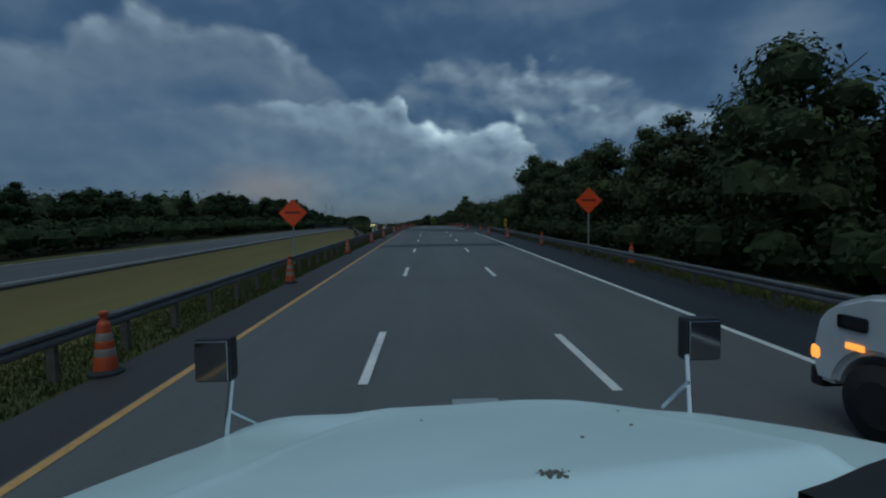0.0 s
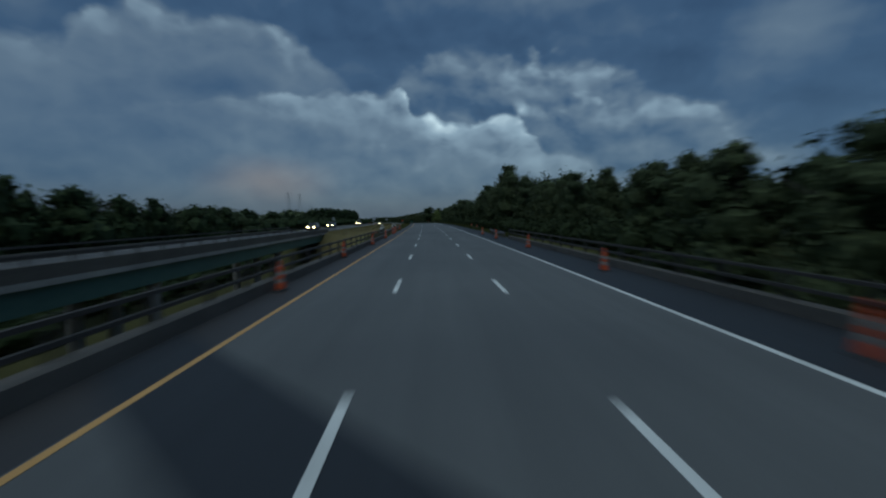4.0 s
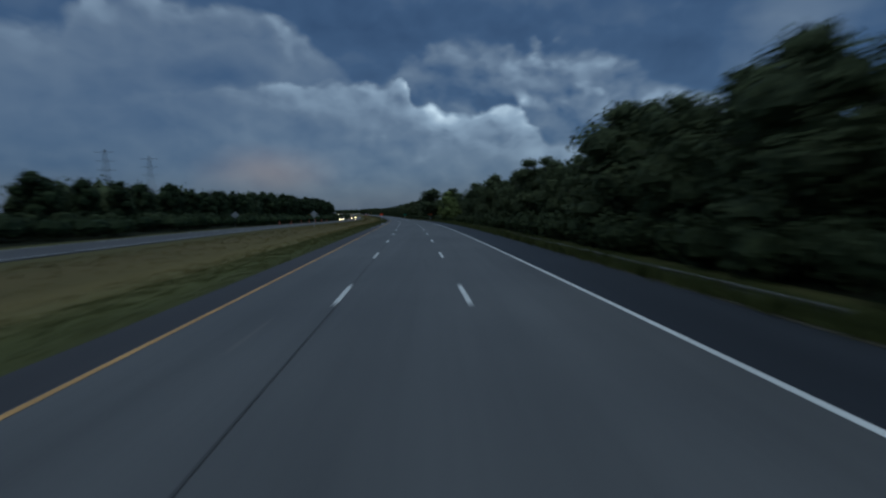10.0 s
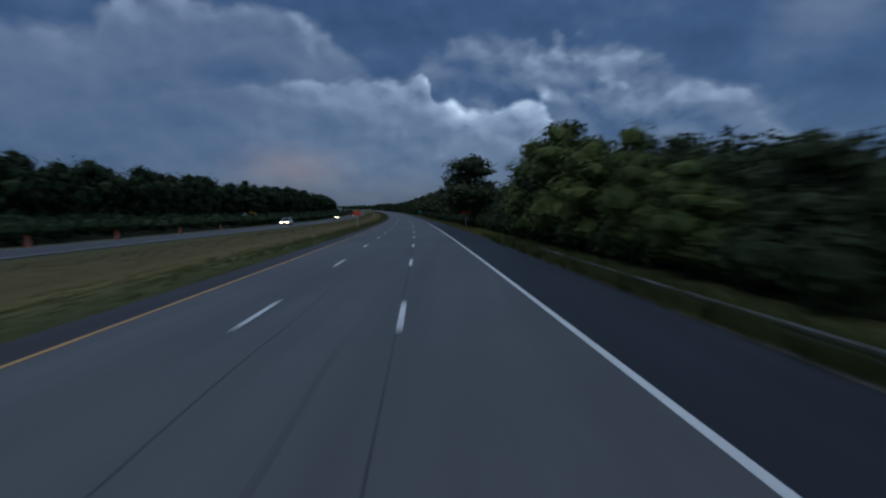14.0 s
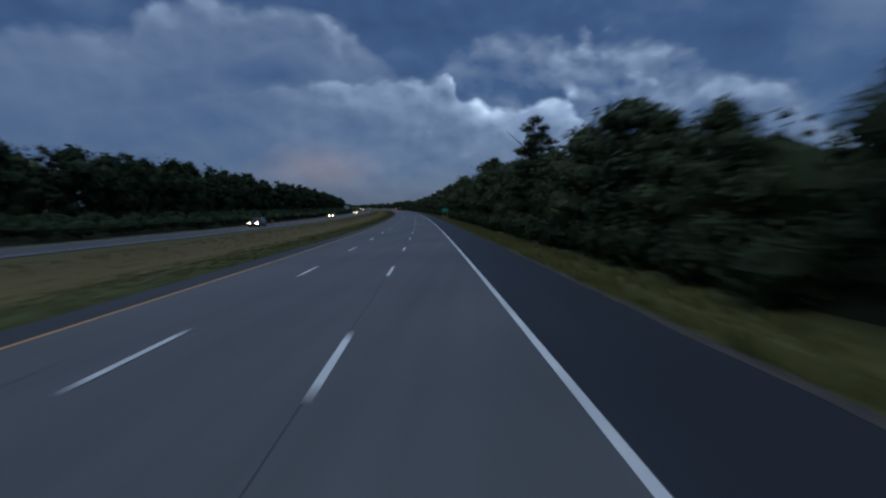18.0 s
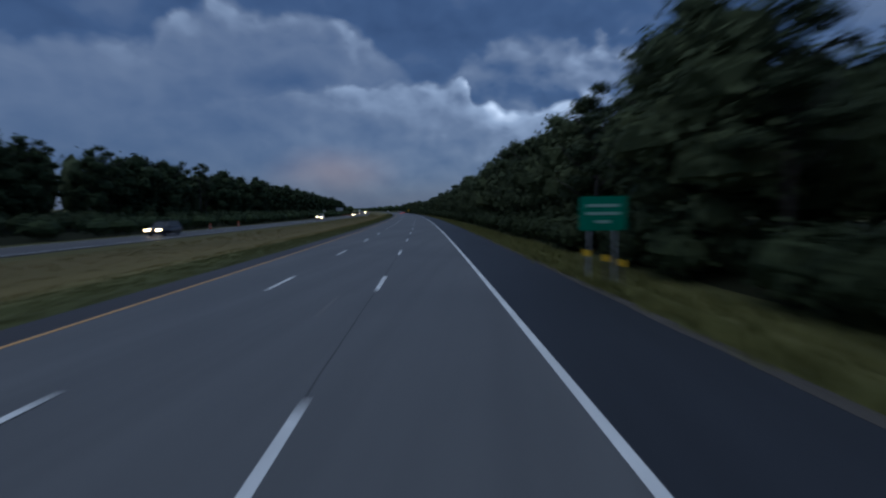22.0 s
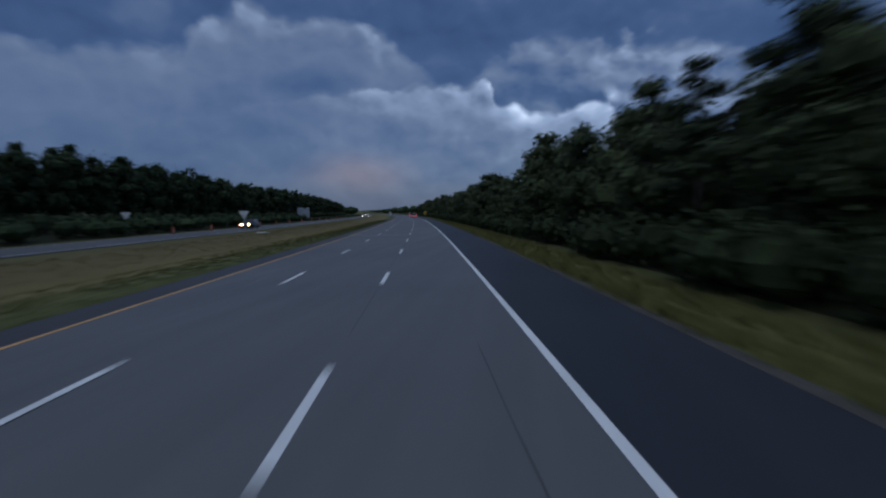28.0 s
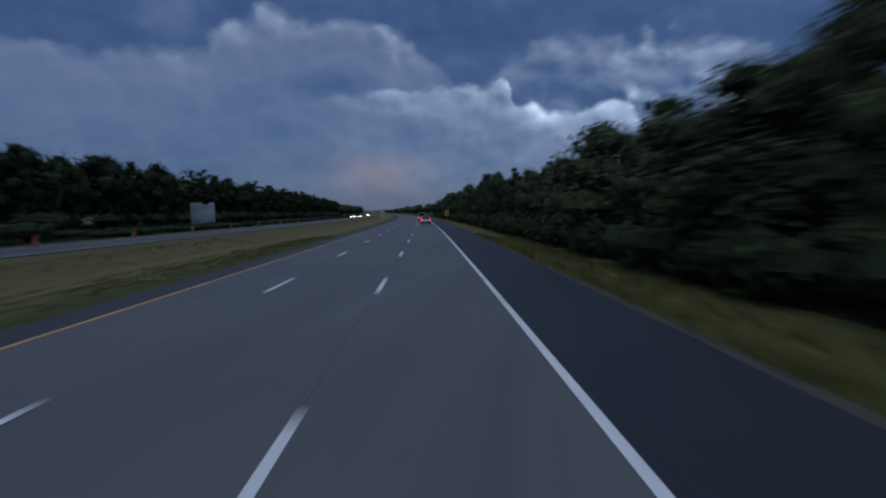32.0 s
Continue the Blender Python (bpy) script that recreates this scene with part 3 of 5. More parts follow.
# ---- trees ----
def crown_cloud(rng, lobes, count, size, core, flat=0.0):
    """Leaf clumps on and in a set of lobes (centre, radii), with a rough solid core in each lobe."""
    verts, faces = [], []
    weights = np.array([r[0] * r[1] + r[0] * r[2] for _, r in lobes])
    weights = weights / weights.sum()
    for (c, r), w in zip(lobes, weights):
        n = int(count * w)
        dirs = rng.normal(size=(n, 3))
        dirs /= np.linalg.norm(dirs, axis=1)[:, None]
        rad = np.minimum(1.0 - 0.5 * rng.random(n) ** 2 + 0.08 * rng.normal(size=n), 1.06)
        p = np.array(c) + dirs * rad[:, None] * np.array(r)
        # leaves lie roughly along the lobe's surface, as a lit crown turns them
        out = dirs / np.array(r) + 0.0
        out /= np.linalg.norm(out, axis=1)[:, None]
        out = out + 0.42 * rng.normal(size=(n, 3)) + np.array([0, 0, 0.25 + flat])
        a = np.cross(out, rng.normal(size=(n, 3)))
        a /= np.linalg.norm(a, axis=1)[:, None]
        b = np.cross(out, a)
        b /= np.linalg.norm(b, axis=1)[:, None]
        sz = size * (0.55 + 0.9 * rng.random(n))
        a, b = a * sz[:, None], b * (sz * 0.75)[:, None]
        start = len(verts)
        verts.extend(np.stack([p - a, p - b, p + a * 0.8 + b * 0.4], 1).reshape(-1, 3))
        faces.extend([(start + 3 * i, start + 3 * i + 1, start + 3 * i + 2) for i in range(n)])
        if core:
            bm = bmesh.new()
            bmesh.ops.create_icosphere(bm, subdivisions=1, radius=1.0)
            start = len(verts)
            for v in bm.verts:
                k = core * (0.92 + 0.35 * noise.noise(v.co * 2.3 + Vector(c)) + 0.07 * rng.normal())
                verts.append((c[0] + v.co.x * r[0] * k, c[1] + v.co.y * r[1] * k, c[2] + v.co.z * r[2] * k))
            faces.extend([tuple(start + v.index for v in f.verts) for f in bm.faces])
            bm.free()
    return np.array(verts), faces


def limbs(rng, height, radius, forks, lean=0.3):
    bm = rod((0, 0, -0.3), (0, 0, height * 0.45), radius, radius * 0.72, 8)
    tip = (rng.normal() * lean, rng.normal() * lean, height * 0.86)
    rod((0, 0, height * 0.43), tip, radius * 0.72, radius * 0.16, 7, bm)
    for i in range(forks):
        z = height * (0.25 + 0.5 * i / max(1, forks))
        a = 2.4 * i + rng.random()
        reach = height * (0.16 + 0.12 * rng.random())
        rod((0, 0, z), (math.cos(a) * reach, math.sin(a) * reach, z + height * (0.12 + 0.1 * rng.random())), radius * 0.42, radius * 0.1, 6, bm)
    return bm


def broadleaf(seed, slim, leaves=5600, leaf=0.18):
    """A 10 m broad-leaved tree: trunk with limbs, crown of leaf clumps in uneven lobes."""
    rng = np.random.default_rng(seed)
    lobes = []
    for i in range(15):
        z = 1.8 + 7.0 * (i / 14)
        wide = slim * (2.7 - 1.5 * abs((z - 5.0) / 5.0) ** 1.5)
        a = 2.4 * i + rng.random()
        off = wide * (0.30 + 0.35 * rng.random()) * (1 if i < 13 else 0.3)
        r = wide * (0.52 + 0.28 * rng.random())
        lobes.append(((math.cos(a) * off, math.sin(a) * off, z + rng.normal() * 0.3), (r, r, r * (0.62 + 0.2 * rng.random()))))
    return limbs(rng, 10.0, 0.19, 6), crown_cloud(rng, lobes, leaves, leaf, 0.73)


def pine(seed, leaves=2000, leaf=0.18):
    """A 12 m pine: long bare stem, flat tufted tiers with gaps of sky."""
    rng = np.random.default_rng(seed)
    lobes = []
    for i in range(10):
        z = 5.0 + 6.8 * (i / 9)
        a = 2.4 * i + rng.random()
        off = (2.3 - 1.7 * i / 9) * (0.5 + 0.5 * rng.random())
        r = 1.25 - 0.55 * i / 9 + 0.2 * rng.random()
        lobes.append(((math.cos(a) * off, math.sin(a) * off, z), (r, r, 0.42 + 0.12 * rng.random())))
    bm = limbs(rng, 12.0, 0.17, 9)
    return bm, crown_cloud(rng, lobes, leaves, leaf, 0.45, 0.3)


def tree_maker(kind, seed, slim=1.0, leaves=5600, leaf=0.18, mat=""):
    t = thing("tree" if kind == "broad" else "pine_tree", pose(0, 0, -500), "", "tree")
    bm, (v, f) = broadleaf(seed, slim, leaves, leaf) if kind == "broad" else pine(seed, leaves * 2 // 3, leaf * 0.9)
    part("trunk", bm, "bark", t, "", True)
    mesh_object("crown", v, f, mat or ("leaf_broad" if kind == "broad" else "leaf_pine"), t)
    return t


PARENTS = [tree_maker("broad", 11, 1.0), tree_maker("broad", 12, 0.8), tree_maker("broad", 13, 1.15), tree_maker("broad", 14, 0.9), tree_maker("broad", 15, 1.05)]
PINES = [tree_maker("pine", 21), tree_maker("pine", 22)]
FAR_PARENTS = [tree_maker("broad", k, w, 2000, 0.27, "far_woods") for k, w in ((16, 1.0), (17, 1.1), (18, 0.9))]
FAR_PINES = [tree_maker("pine", k, 1.0, 2000, 0.25, "far_woods") for k in (23, 24)]
YOUNG_PARENTS = [tree_maker("broad", k, 1.1, 4200, 0.17, "young_leaf") for k in (19, 20)]
for young in YOUNG_PARENTS:
    young.name = "young_tree"
RIGHT_TOPS = [(-80, 11), (62, 9.8), (76, 12), (81, 6.8), (130, 6.8), (194, 8), (210, 13), (226, 9), (242, 11), (282, 7.5), (298, 9.6), (322, 10.4), (330, 8), (346, 9.4), (358, 9.0), (361, 6.4), (366, 7.4), (374, 8.6), (379, 8.8), (382, 4.8), (387, 5.0), (391, 8.4), (398, 8.4), (403, 5.4), (410, 5.6), (420, 5.9), (442, 10.2), (452, 7.4), (498, 6.6), (514, 8.7),
              (530, 7.6), (562, 9), (570, 13), (586, 10), (602, 12.4), (612, 11.4), (622, 11.6), (632, 12), (642, 11.2), (658, 12.8), (674, 12.4), (690, 12.2), (710, 12.4), (732, 10.4), (760, 12.2), (818, 9.8), (842, 10.8), (868, 7.6), (884, 10.1), (894, 8.8), (908, 9.6), (914, 9.6), (919, 8.0), (926, 7.9), (931, 8.4), (938, 8.8), (946, 7.2), (1000, 10), (1400, 11)]
LEFT_TOPS = [(-80, 6.5), (70, 6.5), (100, 8.5), (150, 9), (190, 6), (255, 5), (275, 3.8), (287, 4.0), (293, 6), (308, 7.2), (330, 7.9), (345, 7.7), (376, 8.8), (400, 8.7), (420, 8.9), (455, 10.9), (490, 12.6), (530, 13.2), (600, 14.2), (650, 15.4), (720, 14.8), (850, 14.8), (930, 13.8), (960, 12.9), (1000, 14), (1100, 13.8), (1400, 12.5)]
LEFT_LINE = [(-80, -40), (300, -42), (400, -44.5), (500, -51), (1000, -54), (1400, -54)]


def plant(s, d, top, rng, want_pine=False, row="", broad=PARENTS, pines=PINES, wide=1.0):
    base = float(land(s, d))
    tall = max(3.5, top - base)
    if want_pine:
        src, unit = pines[int(rng.integers(len(pines)))], 12.2
    else:
        src, unit = broad[int(rng.integers(len(broad)))], 9.6
    k = tall / unit
    w = k * (0.85 + 0.25 * rng.random()) if tall > 7 else k * 1.25
    w *= wide
    m = stand(s, d, base, float(rng.random() * 360)) @ Matrix.Diagonal((w, w, k, 1))
    t = copy_thing(src, m)
    if want_pine:
        tagged(t, "tall dark pine with flat tufted tiers at the wood's edge", "tree", row)
    else:
        tagged(t, "dark green broad-leaved tree in full leaf at the wood's edge", "tree", row)
    return t


rng = np.random.default_rng(5)
s = -30.0
while s < 1130:
    top = float(np.interp(s, *zip(*RIGHT_TOPS)))
    d = 16.0 + 2.6 * rng.random()
    plant(s, d, top * (0.92 + 0.12 * rng.random()), rng, s > 540 and rng.random() < 0.3, "trees along the right verge")
    s += 4.2 + 3.0 * rng.random()
s = -10.0
while s < 1300:
    top = float(np.interp(s, *zip(*LEFT_TOPS)))
    d = float(np.interp(s, *zip(*LEFT_LINE))) - 4.0 * rng.random()
    plant(s, d, top * (0.93 + 0.13 * rng.random()), rng, s > 430 and rng.random() < 0.22, "trees beyond the other carriageway", FAR_PARENTS, FAR_PINES)
    s += 4.4 + 2.6 * rng.random()
plant(489, 13.6, 14.0, rng, False, "trees along the right verge", wide=1.5)
# broad single crowns that stand out of the row
for s, d, top, is_pine, wide in ((212, 16.5, 13.4, False, 1.25), (522, 16.6, 10.6, False, 0.8), (811, 16.8, 10.6, True, 1.1), (894, 17.0, 8.6, False, 1.0), (921, 17.4, 9.8, False, 0.7), (900, 17.0, 8.8, False, 1.0), (244, 16.5, 11.4, False, 1.2), (322, 16.5, 10.6, False, 1.3), (350, 16.5, 9.4, False, 1.1), (376, 16.5, 9.7, False, 1.0), (394, 16.0, 9.3, False, 1.1), (442, 15.7, 10.8, False, 1.6),
                                 (571, 17.0, 14.3, True, 1.0), (603, 16.5, 12.8, False, 1.2), (541, 16.5, 9.8, False, 1.4), (549, 16.5, 9.2, False, 1.2), (726, 16.6, 10.8, False, 1.0), (735, 16.8, 10.8, False, 1.1), (745, 16.6, 11.6, False, 1.2), (753, 16.8, 11.6, False, 1.1), (843, 16.0, 10.6, False, 1.3), (885, 16.5, 9.8, False, 1.4), (924, 16.2, 8.2, False, 1.4), (932, 16.6, 8.7, False, 1.4), (939, 16.4, 8.6, False, 1.4)):
    plant(s, d, top, rng, is_pine, "trees along the right verge", wide=wide)


# lighter young trees that stand forward of the row, over the grass
for s, d, top in ((419, 14.4, 4.4), (424, 14.2, 6.6), (431, 14.4, 7.4), (438, 14.5, 9.0), (447, 14.6, 9.8)):
    tagged(plant(s, d, top, rng, False, "trees along the right verge", YOUNG_PARENTS, wide=1.1), "light green young broad-leaved tree forward of the wood", "tree", "trees along the right verge")


# deep woods and undergrowth behind the front rows
def thicket(name, seed, s0, s1, count, d_of, top_of, size, leaf, mat, label, low=0.0):
    rng = np.random.default_rng(seed)
    sv = s0 + (s1 - s0) * rng.random(count)
    dv = d_of(sv, rng.random(count))
    hv = top_of(sv) * (0.82 + 0.26 * rng.random(count))
    x, y, z = spot(sv, dv)
    base = land(sv, dv)
    verts, faces = [], []
    for i in range(count):
        k = leaf
        c = np.array([x[i], y[i], z[i] + base[i]])
        tall = max(1.0, hv[i] - base[i] if not low else hv[i])
        r = size * (0.7 + 0.6 * rng.random())
        dirs = rng.normal(size=(k, 3))
        dirs /= np.linalg.norm(dirs, axis=1)[:, None]
        p = c + np.array([0, 0, tall * 0.52]) + dirs * np.array([r, r, tall * 0.5]) * (0.8 + 0.25 * rng.random((k, 1)))
        out = dirs + 0.45 * rng.normal(size=(k, 3)) + np.array([0, 0, 0.2])
        a = np.cross(out, rng.normal(size=(k, 3)))
        a /= np.linalg.norm(a, axis=1)[:, None]
        b = np.cross(out, a)
        b /= np.linalg.norm(b, axis=1)[:, None]
        sz = (0.30 if not low else 0.17) * (0.6 + 0.9 * rng.random((k, 1)))
        a, b = a * sz, b * sz * 0.6
        st = len(verts)
        verts.extend(np.stack([p - a, p - b, p + a, p + b], 1).reshape(-1, 3))
        faces.extend([(st + 4 * j, st + 4 * j + 1, st + 4 * j + 2, st + 4 * j + 3) for j in range(k)])
        # rough solid heart
        st = len(verts)
        seg, rings = 7, 4
        for q in range(rings + 1):
            ph = math.pi * q / rings
            for j in range(seg):
                th = 2 * math.pi * j / seg
                kk = (0.66 if low else 0.74) * (0.82 + 0.3 * rng.random())
                verts.append(c + np.array([math.sin(ph) * math.cos(th) * r * kk, math.sin(ph) * math.sin(th) * r * kk, tall * 0.5 - math.cos(ph) * tall * 0.5 * kk]))
        for q in range(rings):
            for j in range(seg):
                faces.append((st + q * seg + j, st + q * seg + (j + 1) % seg, st + (q + 1) * seg + (j + 1) % seg, st + (q + 1) * seg + j))
    return tagged(mesh_object(name, verts, faces, mat), label, "trees", "", "stuff")


# right-hand woods and low undergrowth take the leaf colour darkened for shade
thicket("woods", 31, -60, 1250, 1700, lambda s, r: 19.0 + 17 * r, lambda s: np.interp(s, *zip(*RIGHT_TOPS)) * 0.95, 2.4, 170, "shaded_leaf", "dense dark woodland behind the right verge")
thicket("woods", 32, -60, 1400, 900, lambda s, r: np.interp(s, *zip(*LEFT_LINE)) - 2.5 - 14 * r, lambda s: np.interp(s, *zip(*LEFT_TOPS)) * 1.0, 2.8, 60, "leaf_broad", "dense dark woodland beyond the other carriageway")
thicket("undergrowth", 33, -60, 1150, 1500, lambda s, r: 14.1 + 4.2 * r ** 1.5, lambda s: 2.9 + 0 * s, 1.4, 130, "shaded_leaf", "low shrubs under the trees, shade put into their dark leaf colour", 1)
thicket("undergrowth", 34, -60, 1300, 900, lambda s, r: np.interp(s, *zip(*LEFT_LINE)) + 4.5 - 6 * r, lambda s: 3.6 + 0 * s, 1.9, 60, "shaded_leaf", "low dark shrubs along the far verge", 1)
thicket("shrubs", 36, 99, 124, 44, lambda s, r: -8.5 - 9 * r, lambda s: 1.5 + 0 * s, 1.2, 110, "shrub_leaf", "low green shrubs on the slope between the bridges", 1)
thicket("shrub", 38, 83.4, 84.6, 3, lambda s, r: -12.4 + 0.8 * r, lambda s: 1.7 + 0 * s, 0.7, 120, "leaf_broad", "single round green shrub in the median", 1)
thicket("undergrowth", 37, -60, 1250, 1300, lambda s, r: OPP_IN(s) - 10.6 - 7 * r, lambda s: np.where(s > 955, 1.1, 2.7), 1.6, 60, "far_woods", "dark scrub close beside the opposite carriageway", 1)
thicket("shrub", 39, 96.2, 98.4, 4, lambda s, r: -10.6 + 0.9 * r, lambda s: 1.3 + 0 * s, 0.6, 120, "dry_leaf", "rust-brown withered bush on the slope beside the bridge railing", 1)
# far woods closing the view where the road bends away
thicket("far_woods", 35, 1250, 2700, 700, lambda s, r: np.where(r < 0.5, 16 + 300 * r, -40 - 300 * (r - 0.5)), lambda s: 11 + 0 * s, 7.0, 40, "far_woods", "distant dark woods round the bend of the highway")
for proto in PARENTS + PINES + FAR_PARENTS + FAR_PINES + YOUNG_PARENTS:
    for o in (*proto.children_recursive, proto):
        bpy.data.objects.remove(o)


# ---- the other carriageway ----
OPP_W = 7.6
opp = ribbon("road_opposite", run, [(0.0, -0.35), (0.0, -0.02), (-3.8, 0.05), (-OPP_W, -0.02), (-OPP_W, -0.35)], "old_asphalt", None, OPP_IN)
tagged(opp, "grey asphalt carriageway for the opposite direction", "road", "", "structure")
for d in (-0.5, -7.0):
    ribbon("edge_line", run, [(d - 0.05, 0.034), (d + 0.05, 0.034)], "road_paint_white", opp, OPP_IN)

# ---- pavement patches ----
def patch(name, corners, mat, label, lift=0.012):
    (s0a, s0b), (s1a, s1b), d0, d1 = corners
    ds = np.linspace(d0, d1, 9)
    verts, faces = [], []
    for d in ds:
        f = (d - d0) / (d1 - d0)
        a, b = s0a + (s0b - s0a) * f, s1a + (s1b - s1a) * f
        for q in np.linspace(0, 1, 7):
            crown = float(np.interp(d, [YELLOW, -1.83, 1.83, WHITE, RIGHT_EDGE], [0.0, 0.03, 0.04, 0.02, -0.03]))
            verts.append(spot(a + (b - a) * q, d, crown + lift))
    for i in range(8):
        for j in range(6):
            faces.append((i * 7 + j, i * 7 + j + 1, (i + 1) * 7 + j + 1, (i + 1) * 7 + j))
    return tagged(mesh_object(name, verts, faces, mat), label, "road patch", "", "structure")


patch("road_patch", ((PATCH_NEAR(-6.2), PATCH_NEAR(8.2)), (PATCH_FAR(-6.2), PATCH_FAR(8.2)), -6.2, 8.2), "new_asphalt", "skewed patch of fresh black asphalt over lanes and shoulders before the bridge", 0.006)
patch("road_patch", ((36.5, 36.5), (39.6, 39.6), -4.9, 5.42), "new_asphalt", "narrow strip of fresh black asphalt across the lanes", 0.004)
patch("road_patch", ((121, 108), (124, 111), -6.2, 5.42), "shoulder_asphalt", "dark skewed expansion strip on the bridge deck", 0.004)
patch("road_patch", ((187, 187), (189, 189), -4.9, 5.42), "new_asphalt", "narrow strip of fresh black asphalt after the bridge", 0.004)
for s0, s1, d0, d1 in ((864.5, 867.3, 1.95, 5.4), (845.6, 848.3, -4.85, 1.75), (379.9, 384.7, -1.7, 1.75), (586.2, 588.4, -4.4, -1.95)):
    patch("road_patch", ((s0, s0 + 0.15), (s1, s1 - 0.1), d0, d1), "pale_asphalt", "pale worn repair patch in the asphalt lane", 0.004)


# ---- the bridges ----
def bridge_rail(name, s0, s1, d, side, label):
    t = thing(name, pose(0, 0, 0), label, "bridge railing", "bridge railings")
    sv = np.arange(s0, s1 + 0.1, 4.0)
    ribbon("parapet", sv, [(d - 0.22, -0.5), (d - 0.22, 0.30), (d + 0.22, 0.30), (d + 0.22, -0.5)], "old_concrete", t, None, True)
    for h in (0.62, 1.0):
        ribbon("rail", sv, [(d - 0.05, h - 0.045), (d - 0.05, h + 0.045), (d + 0.05, h + 0.045), (d + 0.05, h - 0.045)], "rusty_steel", t, None, True)
    bm = box(-0.05, 0.05, -0.08, 0.08, 0.25, 1.08, 0.012)
    me = None
    s = s0 + 0.6
    while s < s1:
        if me is None:
            first = part("post", bm, "rusty_steel", t)
            me = first.data
            ob = first
        else:
            ob = new("post", me)
            ob.parent = t
        ob.matrix_basis = stand(s, d + side * 0.09)
        s += 2.6
    return t


bridge_rail("bridge_railing", 84, 176, -6.6, -1, "weathered two-rail steel bridge railing on a concrete kerb by the median")
bridge_rail("bridge_railing", 70, 168, 8.55, 1, "weathered two-rail steel bridge railing on a concrete kerb by the shoulder")


def bridge_deck(name, s_of, d0, d1, label, girder_mat):
    """Deck and girders over the cutting, with skewed ends."""
    t = thing(name, pose(0, 0, 0), label, "bridge", "", "structure")
    sv = np.arange(s_of[0], s_of[1], 4.0)
    off = (lambda s: OPP_IN(s)) if d0 < -10 else None
    a, b = (0.35, -OPP_W - 0.35) if off else (d0, d1)
    ribbon("deck", sv, [(a, -0.30), (b, -0.30), (b, -0.62), (a, -0.62)][::1], "concrete", t, off, True)
    for q in np.linspace(0.06, 0.94, 5):
        g = a + (b - a) * q
        ribbon("girder", sv, [(g - 0.18, -0.62), (g + 0.18, -0.62), (g + 0.18, -1.9), (g - 0.18, -1.9)], girder_mat, t, off, True)
    for s in (s_of[0] + (s_of[1] - s_of[0]) * 0.36, s_of[0] + (s_of[1] - s_of[0]) * 0.64):
        for q in (0.15, 0.5, 0.85):
            d = a + (b - a) * q + (float(OPP_IN(s)) if off else 0.0)
            x, y, z = spot(s, d)
            part("pier", rod((float(x), float(y), float(z) - 9.0), (float(x), float(y), float(z) - 1.9), 0.5, None, 14), "concrete", t)
    return t


bridge_deck("bridge", (92, 182), -6.7, 8.7, "concrete deck bridge on green steel girders over the cutting", "girder_green")
bridge_deck("bridge", (108, 220), -22, -36, "neighbouring bridge on green steel girders for the opposite carriageway", "girder_green")
ot = thing("bridge_railing", pose(0, 0, 0), "dark low bridge railing of the opposite carriageway", "bridge railing", "bridge railings")
sv = np.arange(108, 214, 4.0)
for d in (0.1, -OPP_W - 0.1):
    ribbon("parapet", sv, [(d - 0.2, -0.3), (d - 0.2, 0.45), (d + 0.2, 0.45), (d + 0.2, -0.3)], "old_concrete", ot, OPP_IN, True)
    ribbon("rail", sv, [(d - 0.05, 0.8), (d - 0.05, 0.95), (d + 0.05, 0.95), (d + 0.05, 0.8)], "rusty_steel", ot, OPP_IN, True)
bm = box(-0.05, 0.05, -0.06, 0.06, 0.4, 0.9)
me = bpy.data.meshes.new("post")
bm.to_mesh(me)
bm.free()
me.materials.append(M["weathered_post"])
for s in np.arange(109, 214, 3.0):
    ob = new("post", me)
    ob.matrix_world = stand(float(s), float(OPP_IN(s)) + 0.1)
    ob.parent = ot


# ---- guardrails ----
WBEAM = [(0.0, 0.42), (0.055, 0.46), (0.055, 0.52), (0.0, 0.57), (0.055, 0.62), (0.055, 0.68), (0.0, 0.72), (-0.012, 0.72), (0.04, 0.68), (0.04, 0.62), (-0.012, 0.57), (0.04, 0.52), (0.04, 0.46), (-0.012, 0.42)]
post_bm = box(-0.075, 0.075, -0.05, 0.05, -0.8, 0.70, 0.01)
post_mesh = bpy.data.meshes.new("post")
post_bm.to_mesh(post_mesh)
post_bm.free()
post_mesh.materials.append(M["weathered_post"])


def guardrail(s0, s1, d, face, label, flare=0.0, low=0.0, steel="galvanised_steel"):
    """face: +1 with the beam towards larger d."""
    t = thing("guardrail", pose(0, 0, 0), label, "guardrail", "guardrails")
    bend_out = lambda s: -face * flare * np.clip((s - (s1 - 14)) / 14, 0, 1) ** 2
    ribbon("beam", np.arange(s0, s1 + 0.1, 1.9), [(d + face * (x + 0.08), h - low) for x, h in WBEAM], steel, t, bend_out, True)
    for s in np.arange(s0 + 0.4, s1, 1.905):
        ob = new("post", post_mesh)
        ob.matrix_world = stand(float(s), d + float(bend_out(s)), -low)
        ob.parent = t
    return t


guardrail(-40, 85, -7.25, 1, "galvanised steel beam guardrail along the grass median before the bridge", steel="dull_steel")
fork = thing("guardrail", pose(0, 0, 0), "galvanised steel guardrail branching across the median to the other carriageway", "guardrail", "guardrails")
fork_line = lambda s: np.interp(s, [40, 50, 68, 84, 106], [-7.45, -8.1, -11.2, -14.3, -17.6])
ribbon("beam", np.arange(40, 107, 1.9), [(-x, h - 0.12) for x, h in WBEAM], "dull_steel", fork, fork_line, True)
for s in np.arange(41, 106, 1.905):
    ob = new("post", post_mesh)
    ob.matrix_world = stand(float(s), float(fork_line(s)) + 0.09, -0.12)
    ob.parent = fork
